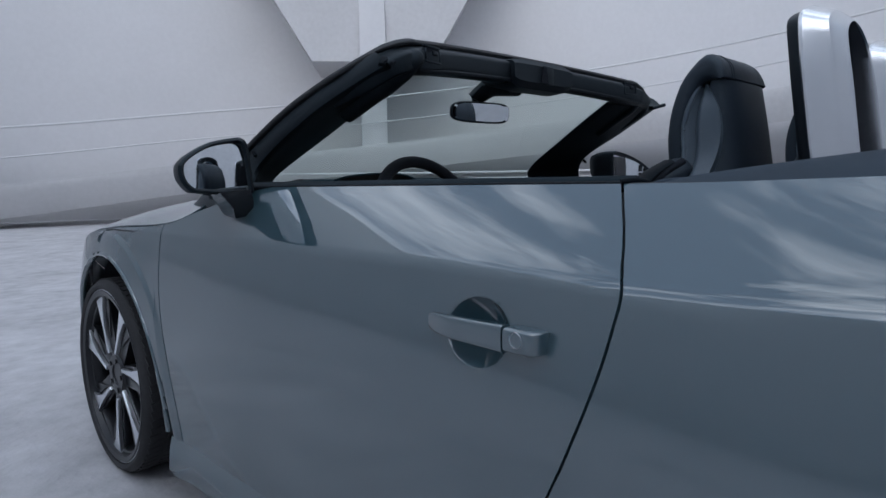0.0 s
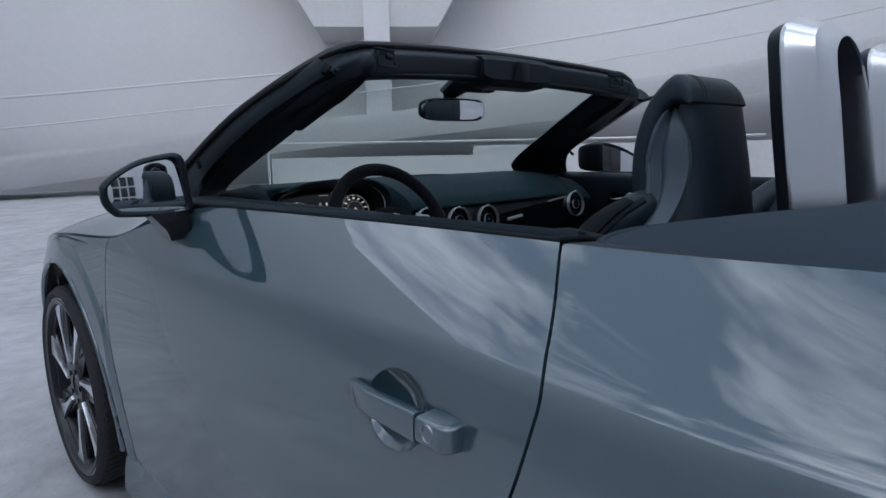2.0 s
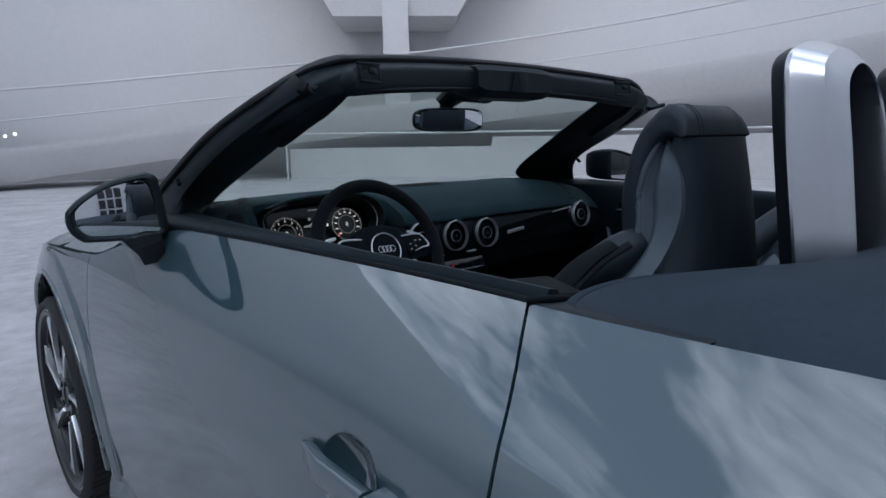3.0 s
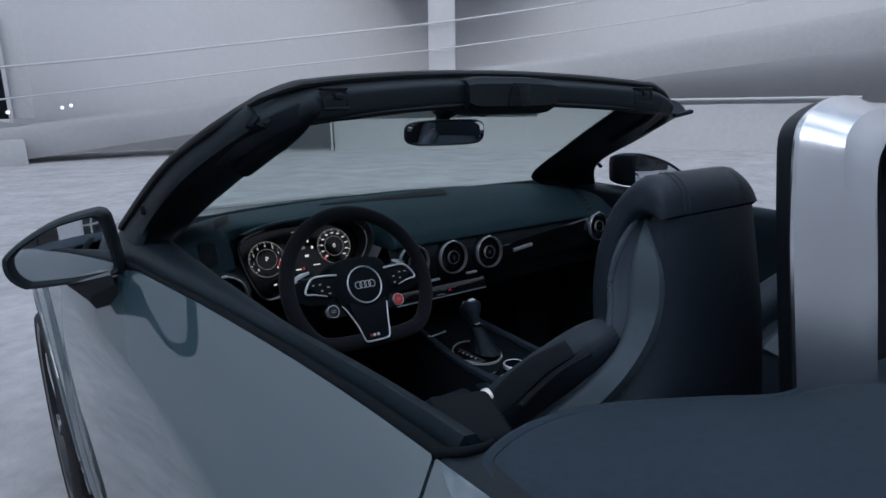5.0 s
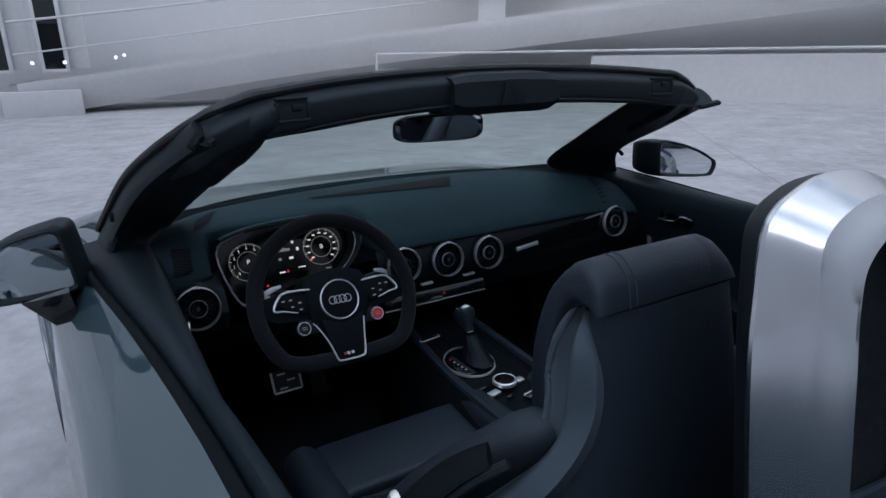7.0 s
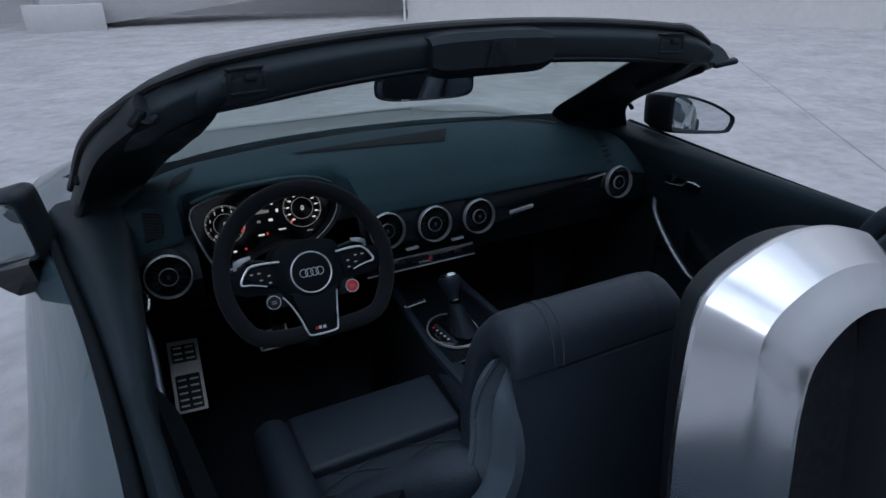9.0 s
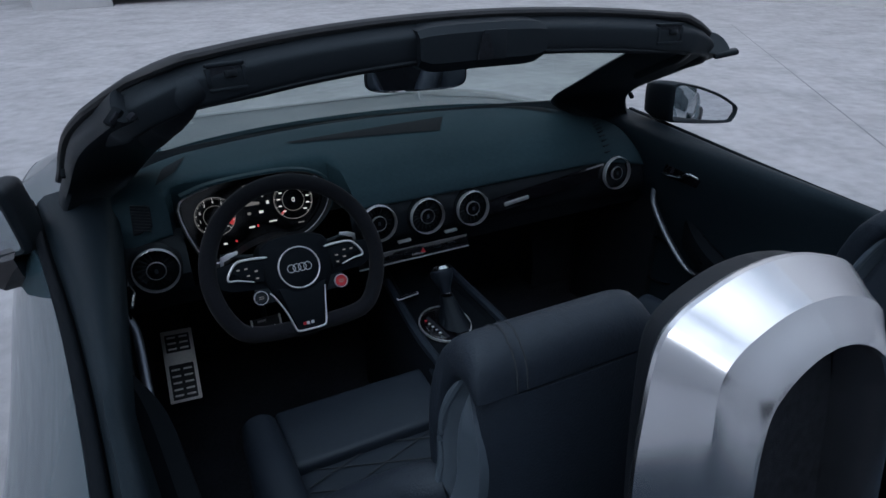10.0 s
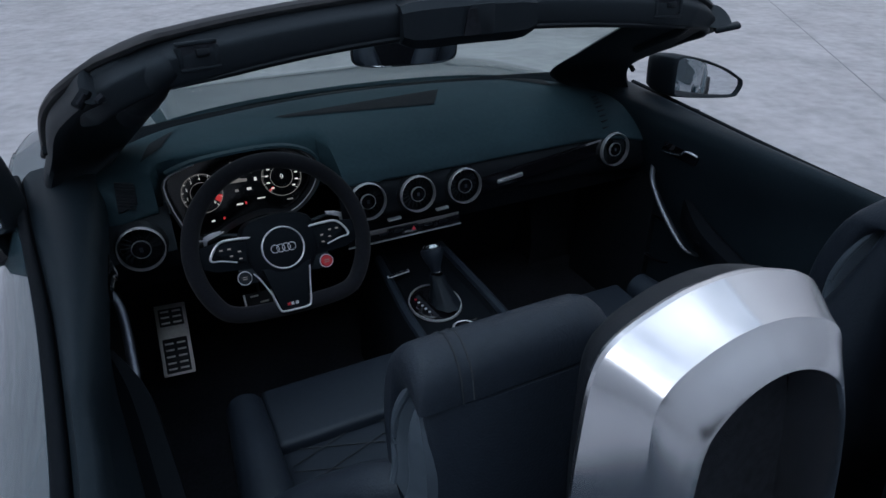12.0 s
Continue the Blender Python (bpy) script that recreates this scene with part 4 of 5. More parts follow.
def dashboard():
    xs = steps(-0.70, 0.70, 100)
    prof = spline([(0, y, z) for y, z in DASH], 4)
    rings = []
    for x in xs:
        e = max(0.0, (abs(x) - 0.5) / 0.2)
        inside = -0.560 < x < -0.193
        back = 1 - 0.38 * min(1.0, max(0.0, (-0.548 - x) / 0.012))
        rings.append([Vector((x, (max(p.y, -0.60 + 0.2 * (p.y + 0.60)) if inside else max(p.y, -0.60 + back * (p.y + 0.60)) if p.y < -0.60 else p.y) - 0.42 * x * x * max(0, (p.y + 0.78) / 0.58) - 0.02 * e, p.z - 0.03 * e * e)) for p in prof])
    rings_top = rings
    dash = part("dashboard", loft(rings, closed=False), VINYL, car, "dark blue-black soft dashboard top", sharp=60)
    # face under the lip, with the vents
    face = [(-0.775, 0.90), (-0.785, 0.885), (-0.79, 0.86), (-0.788, 0.815), (-0.77, 0.79)]
    for x0, x1 in ((-0.70, -0.555), (-0.195, 0.70)):
        slope = face if x0 > -0.5 else [(-0.706, 0.905), (-0.722, 0.888), (-0.752, 0.868), (-0.775, 0.83), (-0.77, 0.79)]
        rings = [[Vector((x, y - 0.02 * max(0.0, (abs(x) - 0.5) / 0.2), z)) for y, z in slope] for x in steps(x0, x1, 30)]
        part("dash_face", loft(rings, closed=False), PLASTIC, dash)
    low = [(-0.77, 0.79), (-0.75, 0.74), (-0.66, 0.69), (-0.5, 0.66), (-0.3, 0.64)]
    rings = [[Vector((x, y, z)) for y, z in low] for x in steps(-0.80, 0.80, 50)]
    part("knee_panel", loft(rings, closed=False), PLASTIC, dash)
    # decor strip on the passenger side with its bright inlay
    strip = [[Vector((x, -0.797 - 0.004 * c, 0.838 + 0.045 * max(0, (x - 0.17)) / 0.4 + dz)) for c, dz in ((0, -0.022), (1, -0.018), (1, 0.018), (0, 0.022))] for x in steps(0.17, 0.54, 12)]
    part("decor_strip", loft(strip), GLOSS, dash)
    part("bright_inlay", box((0.075, 0.006, 0.011), pose(0.255, -0.803, 0.846, 0, -6, 0), 0.002), SATIN, dash, "small bright metal inlay")
    # demister panels and slots lying flush on the top
    grid = loft(rings_top, closed=False)
    grid.normal_update()
    tree = BVHTree.FromBMesh(grid)
    grid.free()

    def on_top(x, y, up=0.004):
        hit = tree.ray_cast(Vector((x, y, 1.5)), Vector((0, 0, -1)))[0]
        return Vector((x, y, (hit.z if hit else 0.95) + up))

    def patch(name, corners, label=""):
        p, q, r, s = (Vector((x, y, 0)) for x, y in corners)
        fn = lambda u, v: on_top(*((p + (q - p) * u) * (1 - v) + (s + (r - s) * u) * v).xy, 0.0025)
        part(name, surface(fn, steps(0, 1, 24), steps(0, 1, 10)), GRIP, dash, label)
    patch("demister_grille", ((-0.26, -0.47), (0.225, -0.43), (0.15, -0.56), (-0.24, -0.49)), "dark flush demister panel")
    patch("side_demister", ((-0.565, -0.53), (-0.505, -0.455), (-0.540, -0.575), (-0.588, -0.635)))
    patch("side_demister", ((0.45, -0.335), (0.565, -0.46), (0.535, -0.56), (0.46, -0.40)))
    for i in range(8):
        p = on_top(0.605 - 0.006 * i, -0.665 - 0.017 * i, 0.0005)
        part("vent_slot", box((0.026, 0.006, 0.002), pose(*p, 0, 0, 20)), CARPET, dash)
    # left slotted grille, narrowing downward
    m = axes((-0.628, -0.7085, 0.938), (1, -0.10, 0), (0, 0.62, 0.80))
    gl = part("side_grille", prism([(-0.019, 0.030), (0.012, 0.030), (0.019, 0.022), (0.019, -0.018), (-0.010, -0.032), (-0.019, -0.032)], 0.006, m, 0.001), CARPET, dash, "small slotted defroster grille")
    for i in range(9):
        part("slat", box((0.036 - 0.0012 * max(0, 3 - i), 0.0028, 0.005), m @ pose(0, -0.026 + 0.0068 * i, 0.006, 25, 0, -12)), PLASTIC, gl)
    return dash


def air_vent(p, r, parent, tilt=8.0, turn=0.0):
    m = pose(*p) @ pose(0, 0, 0, 90 - tilt, 0, turn)
    v = empty("air_vent", parent)
    tagged(v, "round black air vent with a bright ring")
    part("ring", turned([(r * 0.955, -0.004), (r * 0.955, 0.013), (r * 0.963, 0.0165), (r * 0.985, 0.016), (r, 0.008), (r * 1.0, -0.004)], 48, m), SATIN, v)
    part("collar", turned([(r * 1.0, -0.02), (r * 1.0, 0.004), (r * 1.07, 0.0), (r * 1.12, -0.02)], 48, m), PLASTIC, v)
    part("well", turned([(r * 0.91, 0.006), (r * 0.86, -0.018), (r * 0.4, -0.03), (0, -0.03)], 40, m), GRIP, v)
    for k in range(20):
        part("vane", box((0.0018, r * 0.42, 0.012), m @ pose(0, 0, 0, 0, 0, k * 18) @ pose(0, r * 0.62, -0.008, 0, 35, 0)), PLASTIC, v)
    part("knob", turned([(r * 0.40, -0.02), (r * 0.40, 0.010), (r * 0.36, 0.013), (0, 0.012)], 32, m), GLOSS, v)
    part("knob_ring", turned([(r * 0.40, 0.006), (r * 0.41, 0.012), (r * 0.385, 0.014), (r * 0.375, 0.012)], 32, m), SATIN, v)
    part("knob_mark", box((r * 0.14, r * 0.2, 0.001), m @ pose(0, 0, 0.0128)), SEAM, v)
    part("tab", box((r * 0.3, r * 0.12, 0.006), m @ pose(0, r * 1.0, 0.014), 0.002), SATIN, v)


def dial(c, r, parent, red_from, red_to, figures, middle):
    """A round gauge drawn on the display: ring, ticks, figures and the middle sign."""
    d = parent
    for r0, r1, mat in ((0.97, 1.0, GLOW_DIM), (0.55, 0.575, GLOW_DIM)):
        part("gauge_ring", turned([(r * r0, 0.001), (r * r0, 0.002), (r * r1, 0.002), (r * r1, 0.001)], 64, c), mat, d)
    for k in range(41):
        a = radians(225 - 270 * k / 40)
        long = k % 4 == 0
        part("tick", box((r * (0.1 if long else 0.05), r * 0.02, 0.001), c @ pose(0, 0, 0.002) @ pose(r * 0.92 * math.cos(a), r * 0.92 * math.sin(a), 0, 0, 0, math.degrees(a))), GLOW if long else GLOW_DIM, d)
    for k, text in enumerate(figures):
        a = radians(225 - 270 * k / (len(figures) - 1))
        if text:
            m = c @ pose(r * 0.75 * math.cos(a), r * 0.75 * math.sin(a), 0.0025)
            if text == "-":
                part("figure", box((r * 0.16, r * 0.07, 0.001), m), GLOW, d)
            else:
                lettering(text, r * 0.2, m, GLOW, d, "figure")
    ring = bmesh.new()
    n = 10
    for i in range(n):
        a0, a1 = radians(red_from + (red_to - red_from) * i / n), radians(red_from + (red_to - red_from) * (i + 1) / n)
        q = [c @ Vector((r * k * math.cos(a), r * k * math.sin(a), 0.0022)) for k, a in ((0.68, a0), (0.97, a0), (0.97, a1), (0.68, a1))]
        ring.faces.new([ring.verts.new(p) for p in q])
    part("red_zone", ring, GLOW_RED, d)
    lettering(middle, r * 0.34, c @ pose(0, 0, 0.0025), GLOW, d, "sign")


def cluster(dash):
    """Digital instrument display in its recess under the hood."""
    m = axes((-0.388, -0.665, 0.90), (1, -0.04, 0.0), (0, 0.32, 1))
    outline = [(-0.160, 0.026), (-0.112, 0.060), (-0.02, 0.072), (0.085, 0.072), (0.145, 0.050), (0.162, 0.010), (0.14, -0.035), (0.09, -0.07), (0.03, -0.062), (-0.03, -0.075), (-0.09, -0.10), (-0.13, -0.085)]
    loop = [Vector((p.x, p.y)) for p in spline([(x, y, 0) for x, y in outline], 4, closed=True)]
    disp = part("instrument_display", prism(loop, 0.004, m), SCREEN, car, "black digital instrument display with lit gauges")
    well = loft([[m @ Vector((p.x * k, p.y * k + dy, z)) for p in loop] for k, z, dy in ((1.0, 0.0, 0), (1.035, 0.05, 0), (1.05, 0.08, 0.0))], caps=False)
    part("display_well", well, PLASTIC, dash)
    for run, thin in ((loop[38:] + loop[:6], 0.0024), (loop[15:29], 0.0013)):
        part("display_trim", tube([m @ Vector((p.x * 1.03, p.y * 1.03, 0.05)) for p in run], thin, 6), SATIN, disp, "thin bright display trim")
    hood = loft([[m @ Vector((p.x * k, p.y * k + dy, z)) for p in loop[2:28]] for k, z, dy in ((1.05, 0.083, 0.0), (1.075, 0.083, 0.003), (1.10, 0.05, 0.006), (1.12, -0.02, 0.002), (1.14, -0.10, -0.02))], closed=False)
    part("display_hood", hood, VINYL, dash)
    dial(m @ pose(-0.091, -0.004, 0.005), 0.045, disp, -36, -12, ["0", "1", "2", "3", "4", "5", "6", "7", "8"], "P")
    dial(m @ pose(0.09, 0.006, 0.005), 0.046, disp, 219, 226, ["-"] * 11, "0")
    for x, y, w, h, mat in ((-0.005, 0.055, 0.03, 0.003, GLOW_DIM), (0.025, 0.06, 0.006, 0.005, GLOW_DIM), (0.037, 0.062, 0.006, 0.005, GLOW), (-0.02, 0.03, 0.008, 0.008, GLOW_DIM), (0.0, 0.03, 0.004, 0.008, GLOW),
                            (0.02, 0.028, 0.006, 0.006, GLOW), (0.03, 0.01, 0.006, 0.008, GLOW), (0.012, -0.01, 0.010, 0.006, GLOW), (-0.016, -0.01, 0.008, 0.006, GLOW_DIM), (-0.015, -0.042, 0.014, 0.004, GLOW),
                            (-0.001, -0.041, 0.004, 0.006, GLOW_RED), (0.035, -0.036, 0.018, 0.003, GLOW), (0.1, -0.05, 0.014, 0.003, GLOW_DIM), (-0.08, -0.07, 0.008, 0.004, GLOW), (-0.055, -0.068, 0.005, 0.005, GLOW_RED)):
        part("display_sign", box((w, h, 0.0008), m @ pose(x, y, 0.006)), mat, disp)
    pic = prism([(-0.03, -0.004), (0.02, -0.004), (0.022, 0.002), (0.008, 0.004), (-0.004, 0.009), (-0.014, 0.003), (-0.03, 0.001)], 0.0008, m @ pose(-0.01, 0.012, 0.006))
    part("display_sign", pic, GLOW_DIM, disp)


def steering_wheel():
    M = axes((-0.363, -0.945, 0.878), (1, 0.02, -0.03), (0, 0.45, 0.893))
    sw = empty("steering_wheel", car)
    tagged(sw, "black suede steering wheel with flattened bottom and bright trim")
    R = 0.170

    def rim_at(a):
        x, y = R * math.sin(a), R * math.cos(a)
        low = -0.128
        if y < low + 0.03:
            d = (low + 0.03 - y)
            y = low + 0.03 - 0.03 * (1 - math.exp(-d / 0.03))
        return M @ Vector((x, y, 0))
    path = [rim_at(2 * math.pi * i / 96) for i in range(96)]
    part("rim", tube(path, 0.0165, 16, closed=True, up=M.to_3x3() @ Vector((0, 0, 1)), flat=0.95), SUEDE, sw)
    # hub pad
    def pad(k, z):
        pts = [(-0.06, 0.05), (0.0, 0.062), (0.06, 0.05), (0.072, 0.01), (0.06, -0.04), (0.03, -0.075), (-0.03, -0.075), (-0.06, -0.04), (-0.072, 0.01)]
        return [M @ Vector((p.x * k, p.y * k, z)) for p in spline([(x, y, 0) for x, y in pts], 4, closed=True)]
    hub = part("hub", loft([pad(1.05, -0.05), pad(1.05, -0.01), pad(1.0, 0.006), pad(0.85, 0.014), pad(0.5, 0.018), pad(0.1, 0.0185)]), GRIP, sw)
    c = M @ pose(0, -0.005, 0.0175)
    part("hub_ring", turned([(0.0395, -0.002), (0.0395, 0.003), (0.041, 0.004), (0.0425, 0.003), (0.0425, -0.002)], 56, c), SATIN, hub, "thin bright hub ring")
    part("hub_disc", turned([(0.0, 0.0035), (0.03, 0.003), (0.0395, 0.001)], 48, c), GRIP, hub)
    for k in range(4):
        ring = [c @ Vector((-0.0165 + 0.011 * k + 0.0078 * math.cos(t), 0.0078 * math.sin(t), 0.0045)) for t in (2 * math.pi * i / 24 for i in range(24))]
        part("emblem_ring", tube(ring, 0.0008, 6, closed=True), SATIN, hub)
    for s in (-1, 1):
        arm = prism([(s * x, y) for x, y in ((0.05, 0.028), (0.112, 0.030), (0.165, 0.022), (0.165, -0.012), (0.13, -0.03), (0.06, -0.035))], 0.02, M @ pose(0, 0, -0.018), 0.003)
        spoke = part("spoke", arm, GRIP, sw)
        trim = spline([(0.052, 0.030, 0), (0.090, 0.033, 0), (0.112, 0.032, 0), (0.124, 0.024, 0), (0.136, 0.006, 0), (0.134, -0.002, 0), (0.118, -0.004, 0), (0.09, -0.012, 0)], 5)
        part("spoke_trim", tube([M @ Vector((s * p.x, p.y - 0.004, 0.012)) for p in trim], lambda t: 0.0026 - 0.0012 * max(0.0, (t - 0.55) / 0.45), 8), SATIN, spoke, "bright curved spoke trim")
        key = prism([(s * x, y) for x, y in ((0.066, 0.020), (0.116, 0.026), (0.132, 0.010), (0.10, -0.012), (0.07, -0.020))], 0.004, M @ pose(0, 0, 0.006), 0.001)
        part("button_pad", key, GRIP, spoke)
        for x, y in ((0.082, 0.004), (0.10, 0.012), (0.115, 0.012), (0.098, -0.002), (0.082, -0.010)):
            part("button_mark", box((0.006, 0.003, 0.0006), M @ pose(s * x, y, 0.0105)), GLOW_DIM, spoke)
        pad_m = M @ pose(s * 0.122, 0.038, -0.026, 12, s * 10, s * -14)
        part("shift_paddle", prism([(s * x, y) for x, y in ((-0.020, 0.008), (0.0, 0.011), (0.016, 0.009), (0.026, -0.018), (0.021, -0.02), (0.012, 0.001), (-0.018, 0.002))], 0.004, pad_m, 0.001), SATIN, sw, "bare metal shift paddle")
        # lower V trim
        legs = spline([(0.066, -0.044, 0), (0.056, -0.058, 0), (0.040, -0.092, 0), (0.031, -0.122, 0), (0.024, -0.130, 0), (0.0, -0.131, 0)] if s < 0 else [(0.044, -0.050, 0), (0.038, -0.085, 0), (0.032, -0.122, 0), (0.024, -0.130, 0), (0.0, -0.131, 0)], 4)
        part("lower_trim", tube([M @ Vector((s * p.x, p.y, 0.019)) for p in legs], lambda t: 0.0014 + 0.0008 * min(1.0, t * 2), 8), SATIN, sw, "bright lower spoke trim")
    low = prism([(-0.05, -0.04), (0.05, -0.04), (0.034, -0.09), (0.028, -0.128), (-0.028, -0.128), (-0.034, -0.09)], 0.024, M @ pose(0, 0, -0.008), 0.003)
    part("lower_spoke", low, GRIP, sw)
    for x, mat in ((-0.011, RED), (-0.004, SATIN), (0.005, SATIN)):
        part("badge", box((0.006, 0.006, 0.002), M @ pose(x, -0.118, 0.0165)), mat, sw)
    for x, y, mat, lab in ((0.082, -0.050, RED, "round red starter button"), (-0.082, -0.050, PLASTIC, "round black mode button")):
        b = part("round_button", turned([(0.0125, -0.03), (0.0125, 0.002), (0.011, 0.004), (0.0, 0.0035)], 32, M @ pose(x, y, 0.004)), mat, sw, lab)
        part("button_ring", turned([(0.0125, 0.0), (0.0125, 0.004), (0.0136, 0.004), (0.0136, -0.01)], 32, M @ pose(x, y, 0.004)), SATIN, b)
        for dy in (0.002, -0.002):
            part("button_mark", box((0.010, 0.0014, 0.0005), M @ pose(x, y + dy, 0.0084)), GLOW_DIM, b)
        part("button_arm", prism([(x * 0.55, y * 0.5 + 0.01), (x * 1.1, y + 0.016), (x * 1.1, y - 0.014), (x * 0.5, y - 0.014)], 0.012, M @ pose(0, 0, -0.012), 0.002), PLASTIC, b)
    part("column", tube([M @ Vector((0, 0, -0.03)), M @ Vector((0, 0, -0.30))], 0.055, 20), PLASTIC, sw)
    for s in (-1, 1):
        part("stalk", tube([M @ Vector((s * 0.05, 0.03, -0.06)), M @ Vector((s * 0.135, 0.045, -0.06))], 0.006, 10, flat=0.7), PLASTIC, sw)


def console():
    """Centre tunnel with the gear lever and controls."""
    con = empty("centre_console", car)
    tagged(con, "black centre console with gear lever")

    def top_z(y):
        return 0.612 + 0.10 * max(0, (y + 1.0)) ** 1.2
    rings = []
    for y in steps(-1.75, -0.62, 24):
        w = 0.115 - 0.03 * max(0, min(1, (y + 0.95) / 0.3))
        z = top_z(y) - (0.0 if y > -1.15 else 0.0)
        rings.append([Vector((x, y, zz)) for x, zz in ((-w - 0.05, 0.25), (-w - 0.03, z - 0.04), (-w, z + 0.012), (-w + 0.02, z + 0.010), (-w + 0.03, z), (w - 0.03, z), (w - 0.02, z + 0.010), (w, z + 0.012), (w + 0.03, z - 0.04), (w + 0.05, 0.25))])
    part("tunnel", loft(rings), GRIP, con)
    for s in (-1, 1):
        part("tunnel_rail", tube([Vector((s * (0.105 - 0.02 * max(0, min(1, (y + 0.95) / 0.3))), y, top_z(y) + 0.014)) for y in steps(-1.3, -0.72, 14)], 0.012, 8), LEATHER, con)
    part("armrest", box((0.17, 0.34, 0.07), pose(0, -1.46, 0.64, 3, 0, 0), 0.03, 4), LEATHER, con)
    # gear gate ring and lever
    g = pose(-0.022, -0.932, 0.620, 4, 0, 0)
    gate = part("gear_gate", turned([(0.0, 0.0), (0.05, 0.001), (0.056, 0.003)], 40, g @ Matrix.Diagonal((1.05, 1.2, 1, 1))), GLOSS, con)
    part("gate_ring", turned([(0.0572, 0.0), (0.0575, 0.005), (0.0598, 0.005), (0.061, 0.0)], 56, g @ Matrix.Diagonal((1.05, 1.2, 1, 1))), SATIN, gate, "bright oval gate ring")
    for i in range(5):
        part("gate_mark", box((0.006, 0.006, 0.001), g @ pose(-0.040 + 0.003 * i, 0.026 - 0.014 * i, 0.0045, 0, 0, -10)), RED if i == 0 else SATIN, gate)
    part("gate_plate", prism([(-0.052, -0.026), (-0.034, -0.050), (-0.022, -0.054), (-0.031, -0.036), (-0.044, -0.014), (-0.050, 0.006)], 0.002, g @ pose(0, 0, 0.003)), CHROME, gate, "bright crescent beside the lever marks")
    part("gate_slot", prism([(-0.022, -0.052), (-0.012, -0.052), (-0.026, 0.040), (-0.036, 0.036)], 0.002, g @ pose(0, 0, 0.002)), CARPET, gate)
    base, top = Vector((0.0, -0.94, 0.625)), Vector((-0.007, -0.885, 0.725))
    boot = []
    for i in range(9):
        t = i / 8
        p = base + (top - base) * 0.62 * t
        rx, ry = 0.036 - 0.021 * t ** 0.8, 0.050 - 0.034 * t ** 0.8
        boot.append([p + Vector((rx * (1 + 0.05 * math.sin(9 * a + 2 * t)) * math.cos(a), ry * (1 + 0.05 * math.sin(9 * a + 2 * t)) * math.sin(a), 0)) for a in (2 * math.pi * j / 28 for j in range(72))])
    lever = part("lever_boot", loft(boot), LEATHER, con, "pleated leather lever boot", sharp=80)
    part("lever_collar", tube([base + (top - base) * 0.63, base + (top - base) * 0.65], 0.0165, 20), CHROME, lever)
    d = (top - base).normalized()
    K = axes(base + (top - base) * 0.66, (1, 0, 0), d.cross(Vector((1, 0, 0))))
    if (K.to_3x3() @ Vector((0, 0, 1))).z < 0:
        K = K @ pose(0, 0, 0, 180, 0, 0)
    knob = part("gear_knob", turned([(0.012, 0.0), (0.014, 0.012), (0.022, 0.030), (0.027, 0.044), (0.0265, 0.054), (0.020, 0.06), (0.0, 0.061)], 28, K @ Matrix.Diagonal((1.0, 1.25, 1, 1))), LEATHER, lever)
    part("knob_cap", turned([(0.0235, 0.055), (0.0245, 0.059), (0.019, 0.066), (0.0, 0.068)], 28, K @ Matrix.Diagonal((0.95, 1.2, 1, 1))), CHROME, lever, "bright knob cap")
    slot = part("slot_trim", box((0.062, 0.010, 0.003), pose(-0.070, -0.815, 0.650, 14, 0, 8), 0.0012), SATIN, con)
    part("slot_mouth", box((0.054, 0.0055, 0.001), pose(-0.070, -0.815, 0.652, 14, 0, 8)), CARPET, slot)
    # rotary control and keys
    r = pose(-0.008, -1.066, 0.617)
    rot = part("rotary_knob", turned([(0.028, 0.0), (0.028, 0.014), (0.026, 0.017), (0.022, 0.0172), (0.0, 0.0165)], 40, r), GLOSS, con)
    part("rotary_ring", turned([(0.0285, 0.008), (0.029, 0.0165), (0.0255, 0.0185), (0.0235, 0.0175)], 40, r), SATIN, rot, "bright ring of the rotary knob")
    for x, y, w, h, mat in ((-0.052, 0.012, 0.03, 0.010, GLOSS), (0.04, 0.032, 0.02, 0.008, GLOSS), (-0.043, -0.020, 0.030, 0.020, SATIN), (0.042, 0.0, 0.022, 0.020, SATIN), (-0.02, -0.05, 0.02, 0.008, GLOSS), (0.025, -0.060, 0.034, 0.004, SATIN), (0.025, -0.072, 0.034, 0.016, GLOSS), (0.025, -0.090, 0.030, 0.004, SATIN)):
        part("console_key", box((w, h, 0.006), r @ pose(x, y, 0.003, 0, 0, 12), 0.002), mat, con)
    # climate strip
    cl = part("climate_panel", box((0.30, 0.02, 0.03), pose(-0.04, -0.795, 0.765, -18, 0, 0), 0.004), GLOSS, con)
    part("climate_trim", box((0.30, 0.006, 0.0025), pose(-0.04, -0.807, 0.750), 0.001), SATIN, cl)
    for x in (-0.15, -0.10, -0.06, 0.02, 0.06):
        part("climate_key", box((0.02, 0.004, 0.006), pose(x, -0.807, 0.768)), PLASTIC, cl)
    part("warning_key", prism([(-0.006, -0.005), (0.006, -0.005), (0, 0.006)], 0.002, axes((-0.02, -0.807, 0.768), (1, 0, 0), (0, 0.2, 1))), RED, cl)
    for x in (-0.068, 0.06):
        part("toggle_key", box((0.034, 0.012, 0.006), pose(x, -0.803, 0.802, 0, -2, 0), 0.002), SATIN, cl)


